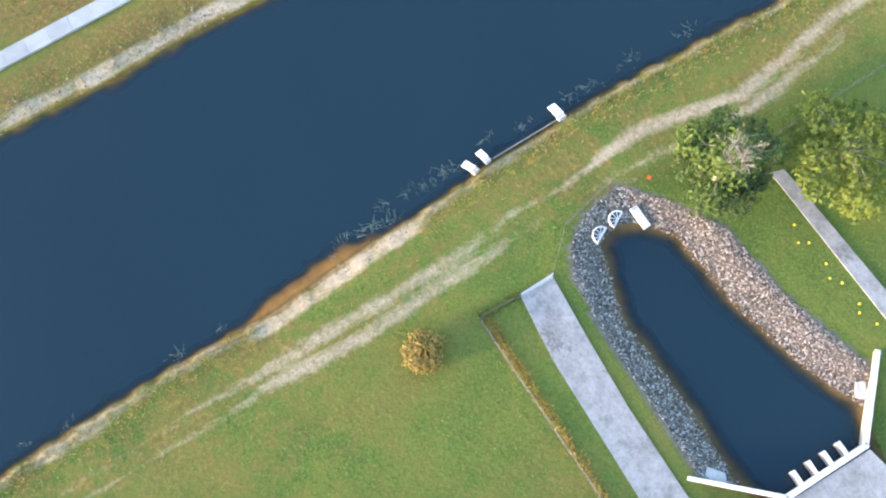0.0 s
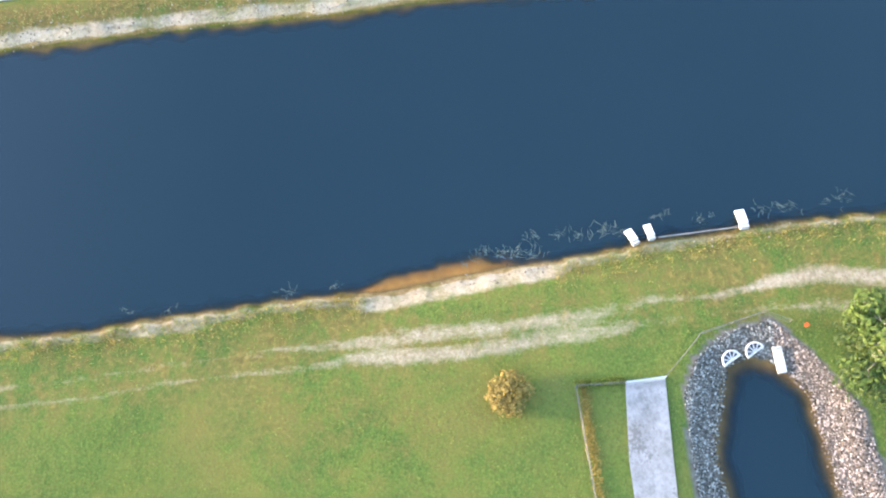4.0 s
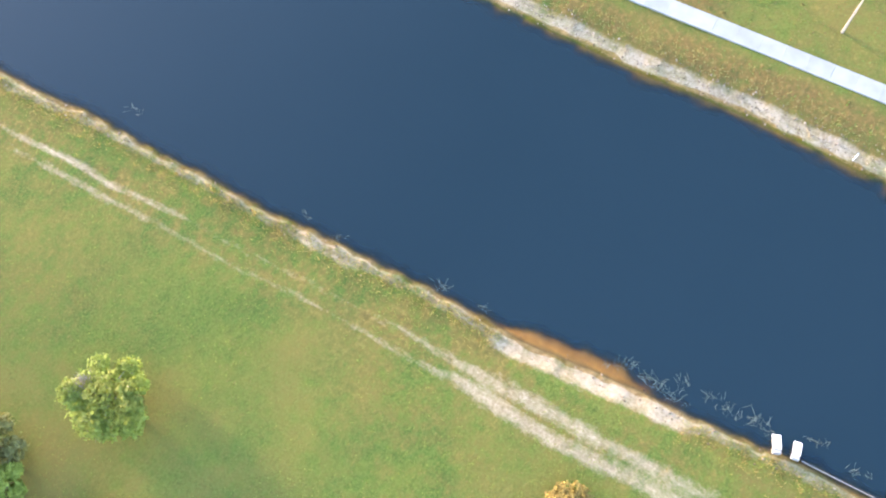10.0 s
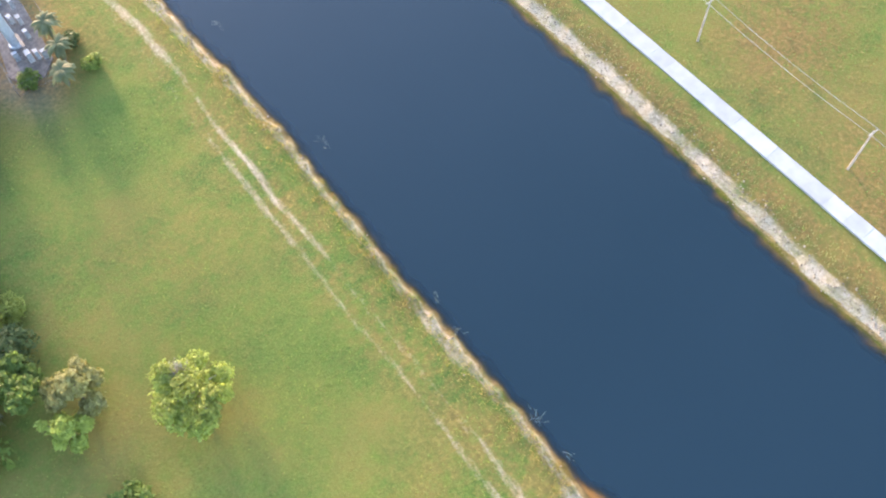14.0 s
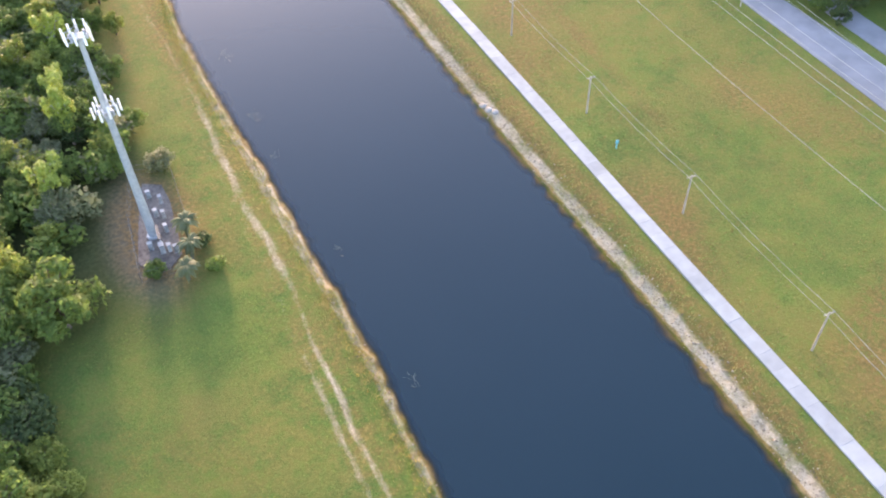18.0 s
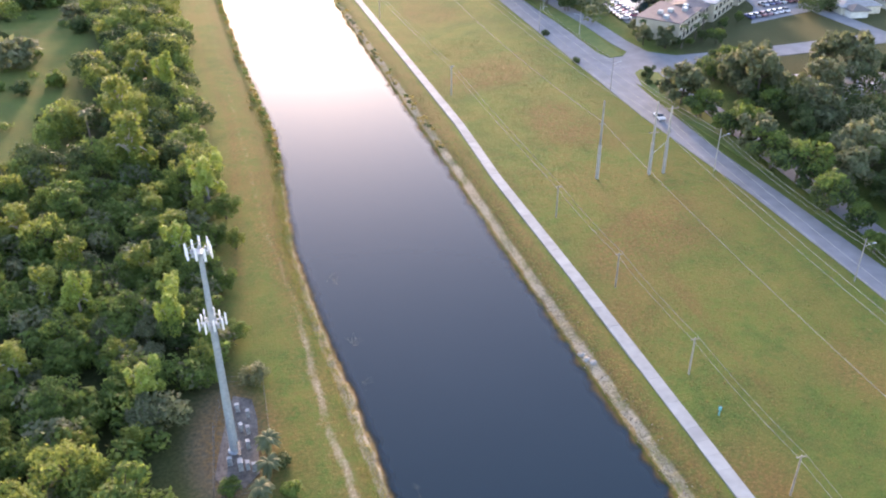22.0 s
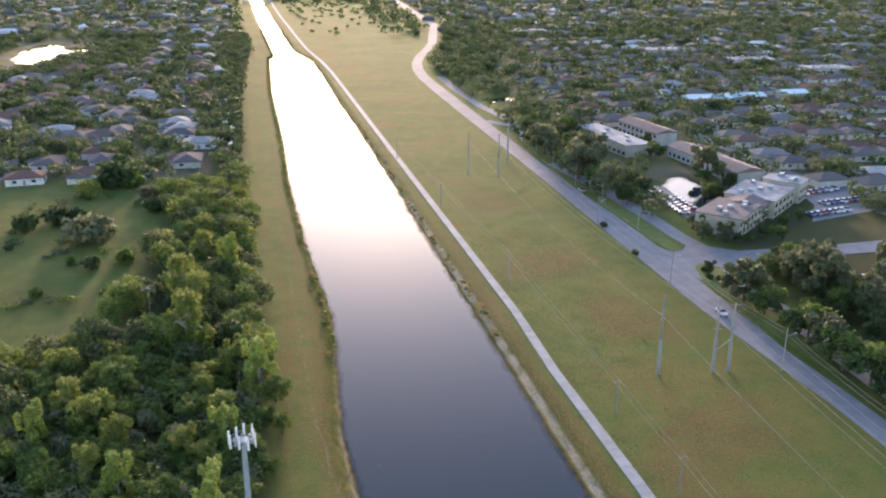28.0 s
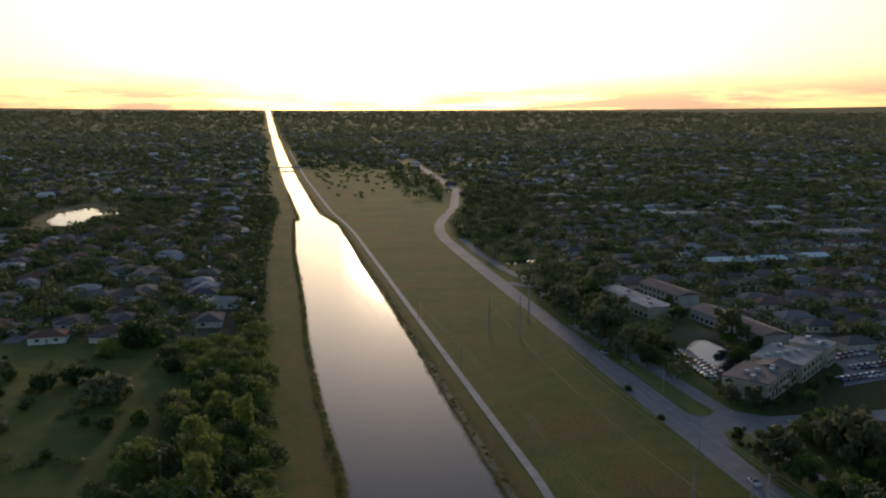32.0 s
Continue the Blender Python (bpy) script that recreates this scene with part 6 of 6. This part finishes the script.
rr = np.random.default_rng(91)
fx1, fy1 = fan(880, 2800, radians(31))(rr, 3000)
ok = (canal_distance(fx1, fy1) > 25) & (pond_distance(fx1, fy1) > 12) & ~((fx1 > -20) & (fx1 < 150) & (fy1 < 1400))
near_lake = lambda p: float(pond_distance(np.array(p[0]), np.array(p[1]))) < 30
far_houses(92, [p for p in [(h[0], h[1]) for h in homes[250:]] + list(zip(fx1[ok], fy1[ok])) + list(zip(rr.uniform(440, 640, 170), rr.uniform(430, 900, 170))) + list(zip(rr.uniform(-330, -215, 80), rr.uniform(360, 900, 80))) if not near_lake(p)], "pale and brown roofs of the distant suburb")

# garden trees round the houses, and the woods beyond
scatter_woods("suburb_trees", "dark garden trees among the houses", 61, 2100, band(-330, -44, 346, 900), 60, 1.0, 8, 6, LEAF_DARK, homes=homes)
scatter_woods("suburb_trees", "dark garden trees among the houses", 62, 2400, east_of_road(620, 262, 980), 56, 1.1, 8.5, 6.5, LEAF_DARK, homes=homes)
scatter_woods("suburb_trees", "grey-green garden trees among the houses", 63, 800, band(-330, -44, 346, 900), 60, 0.9, 7, 5.5, LEAF_GREY, homes=homes)
scatter_woods("suburb_trees", "green garden trees among the houses", 64, 1400, east_of_road(620, 256, 980), 60, 1.0, 7.5, 6, LEAF_GREY, homes=homes)
scatter_woods("far_woods", "dark woods and gardens towards the skyline", 65, 3800, fan(880, 2000, radians(32)), 18, 2.2, 11, 7, LEAF_DARK)
# farthest woods take the grey-green leaf, putting distance haze into the colour
scatter_woods("far_woods", "grey-green woods and gardens towards the skyline", 68, 2300, fan(880, 2600, radians(32)), 16, 2.5, 11, 7, LEAF_GREY)
scatter_woods("far_woods", "dark woods and gardens towards the skyline", 66, 6500, fan(1900, 4700, radians(30)), 10, 5.5, 22, 9, LEAF_GREY)
# made-up white sheds stand in for bright glints along the back gardens
shed0 = None
for x, y in ((-43, 398), (-42, 411), (-45, 424), (-43, 437), (-48, 449), (-49, 457), (-46, 471), (-49, 488), (-52, 503), (-50, 520), (-53, 540), (-68, 417), (-72, 424), (-120, 372), (-98, 384)):
    if shed0 is None:
        shed0 = thing("garden_shed", pose(x, y, 0.02), "small white made-up shed for a bright glint behind the houses", "shed", "garden sheds")
        part("wall", box((2.6, 3.4, 2.2)), WHITE_PAINT, shed0)
        part("roof", hip_roof(2.6, 3.4, 0.7, 0.3, True), WHITE_PAINT, shed0).location.z = 2.2
        part("door", box((0.08, 1.0, 1.9), (1.32, 0, 0.02)), GALV, shed0)
    else:
        copy_thing(shed0, pose(x, y, 0.02, 0, 0, 37 * x % 180))


def long_block(cx, cy, length, width, height, turn, roof, label, bays, wall_mat=None, flat=False):
    ob = thing("apartment_block", pose(cx, cy, 0, 0, 0, turn), label, "apartment block")
    part("wall", box((width, length, height), (0, 0, -0.2)), wall_mat or SHADED_RENDER, ob)
    if flat:
        part("roof", box((width + 0.6, length + 0.6, 0.35), (0, 0, height - 0.2), 0, 0.05), roof, ob)
        for k in range(5):
            part("roof_unit", box((1.6, 1.9, 1.1), (rng.uniform(-0.3, 0.3) * width, (k - 2) * length / 5.5, height + 0.15), 0, 0.05), GALV, ob)
    else:
        r = part("roof", hip_roof(width, length, 1.7, 0.8, True), roof, ob)
        r.location.z = height - 0.2
    for side in (-1, 1):
        for f in range(max(1, int(height // 2.9))):
            for k in range(bays):
                y = (k - (bays - 1) / 2) * length / bays
                win = part("window", box((0.08, length / bays * 0.5, 1.4), (side * (width / 2 + 0.02), y, 0.9 + 2.9 * f)), GLASS, ob)
    return ob


long_block(160, 325, 50, 12, 5.2, 8, BROWN_ROOF, "long two-storey white apartment block with brown roof", 14)
long_block(156, 386, 34, 11, 6.4, 10, BROWN_ROOF, "two-storey white apartment block with brown roof", 9)
long_block(133, 374, 48, 13, 5.5, 10, WHITE_ROOF, "low block with pale flat roof", 12, CREAM, True)
long_block(128, 250, 21, 15, 6.6, -48, BROWN_ROOF, "cream two-storey block with stained brown flat roof at the junction", 6, CREAM, True)
long_block(139, 258, 9, 12, 6.2, -48, BROWN_ROOF, "cream two-storey wing with brown gabled roof", 3, CREAM)
long_block(150, 269, 22, 18, 6.5, -48, WHITE_ROOF, "cream two-storey block with white flat roof", 5, CREAM, True)
long_block(166, 279, 10, 14, 7.5, -48, WHITE_ROOF, "pale three-bay block with flat roof", 3, CREAM, True)
for x, y, l in ((228, 468, 26), (254, 470, 20), (288, 476, 15)):
    long_block(x, y, l, 11, 4.5, 90, TEAL_ROOF, "low shed with pale teal metal roof", 4)
for x, y in ((371, 569), (340, 620), (300, 690), (230, 860), (310, 930)):
    long_block(x, y, 34, 16, 5, 90, WHITE_ROOF, "low commercial building with white flat roof", 5, None, True)
for x, y, a in ((-61.4, 639.6, 10), (-100, 531, 80)):
    long_block(x, y, 17, 14, 3.2, a, WHITE_ROOF, "large house with bright white roof", 3)


# cars
CAR_PAINT = tint_material("car_paint", 0.3, (0.0, (0.75, 0.76, 0.77)), (0.4, (0.55, 0.56, 0.58)), (0.55, (0.05, 0.05, 0.06)), (0.7, (0.30, 0.31, 0.33)), (0.85, (0.35, 0.04, 0.04)), (1.0, (0.06, 0.12, 0.28)))
car0 = thing("car", pose(91.0, 182, 0.13, 0, 0, 177), "pale saloon car standing on the asphalt", "car", "cars")
bm = bmesh.new()
put_box(bm, (1.8, 4.4, 0.62), (0, 0, 0.34), 0, 0.12)
part("body", bm, CAR_PAINT, car0)
bm = box((1.55, 2.3, 0.55), (0, -0.2, 0.95))
for v in bm.verts:
    if v.co.z > 1.3:
        v.co.x *= 0.8
        v.co.y = -0.2 + (v.co.y + 0.2) * 0.66
part("cabin", bm, GLASS, car0, "dark glazed cabin")
part("roof_panel", box((1.2, 1.45, 0.05), (0, -0.2, 1.48), 0, 0.02), CAR_PAINT, car0)
for x in (-0.82, 0.82):
    for y in (-1.35, 1.35):
        part("wheel", tube((x - 0.1, y, 0.33), (x + 0.1, y, 0.33), 0.33, None, 10), TYRE, car0)
for x, y, a in ([(93.4, 300, 177)] + [(119.8 + 0.1 * k, 266 + 3.0 * k, 70) for k in range(11)] + [(124.6, 268 + 3.1 * k, 250) for k in range(6)] +
                [(163 + 2.7 * k, 256 + 0.6 * k, 10) for k in range(7)] + [(176 + 2.8 * k, 268 + 0.5 * k, 12) for k in range(8)] + [(176 + 3.1 * k, 281 + 0.9 * k, 190) for k in range(6)] +
                [(144 + 5.3 * k, 185 + 0.5 * k, 5) for k in range(5)] + [(143 + 8.3 * k, 197.5, 185) for k in range(3)] + [(171, 306 + 3.2 * k, 95) for k in range(14)] + [(-74.5, 380 + 31 * k, 0) for k in range(8)]):
    copy_thing(car0, pose(x, y, 0.12, 0, 0, a + float(rng.uniform(-4, 4))))

# bridges far down the canal, and a small dock
def bridge(x, y, span, turn):
    z = float(lift(x, y))
    ob = thing("road_bridge", pose(x, y, z, 0, 0, turn), "low concrete road bridge over the canal", "bridge")
    part("deck", box((span, 11, 0.8), (0, 0, 1.6)), CONCRETE, ob)
    for s in (-5.3, 5.3):
        part("parapet", box((span, 0.4, 1.0), (0, s, 2.4)), CONCRETE, ob)
    for k in (-0.25, 0.25):
        part("pier", box((1.0, 9.0, 3.4), (span * k, 0, -1.8)), CONCRETE, ob)


bridge(-46, 1349, 44, -2)
bridge(-105, 2580, 46, -2)
dock = thing("dock", pose(-23.0, 470, -0.7, 0, 0, 0), "small dark timber dock at the canal edge", "dock")
part("deck", box((4.0, 2.4, 0.15), (0.6, 0, 0.5)), BOARD, dock)
for x in (-0.8, 2.2):
    for y in (-1, 1):
        part("pile", tube((x, y, -1.5), (x, y, 0.9), 0.12, None, 6), BOARD, dock)

# palms and trees in front of the corner block
for k, (x, y, h) in enumerate(((121, 236, 6.5), (124, 232.5, 7.5), (131, 237, 6.0), (137, 243, 7.0), (117, 247, 6.0), (128, 263, 5.5), (145, 290, 6.0))):
    ob = palm(101 + k, h, 14, 2.0, "slim palm beside the apartment block", LEAF_DARK)
    ob.matrix_basis = stand(ob, x, y)
# ---- the walkway, panel by panel ----
walkway = thing("walkway", pose(0, 0, 0), "pale concrete walkway along the canal", "walkway", kind="structure")
PANEL = speckled("walkway_concrete", (0.24, 0.25, 0.245), (0.34, 0.35, 0.34), 0.5, 0.8, world=True)
panel_me = bpy.data.meshes.new("panel")
bm = box((2.4, 2.982, 0.28), (0, 0, -0.14), 0, 0.008)
bm.to_mesh(panel_me)
bm.free()
panel_me.materials.append(PANEL)
y = -62.0
for k in range(298):
    x, x2 = float(at_y(PATH_MID, y)), float(at_y(PATH_MID, y + 2.99))
    d = math.hypot(x2 - x, 2.99)
    y2 = y + 2.99 * 2.99 / d
    p = new("panel", panel_me)
    p.parent = walkway
    p.matrix_basis = pose((x + x2) / 2, (y + y2) / 2, 0.08 + 0.008 * math.sin(k * 2.7), 0, 0, math.degrees(math.atan2(y2 - y, float(at_y(PATH_MID, y2)) - x)) - 90)
    y = y2
far_y = np.arange(y, 1900, 12.0)
mid_strip("far_walkway", [(float(at_y(PATH_MID, v)), float(v)) for v in far_y], 2.45, 0.08, PANEL, "pale concrete walkway far along the canal", "walkway", 12)
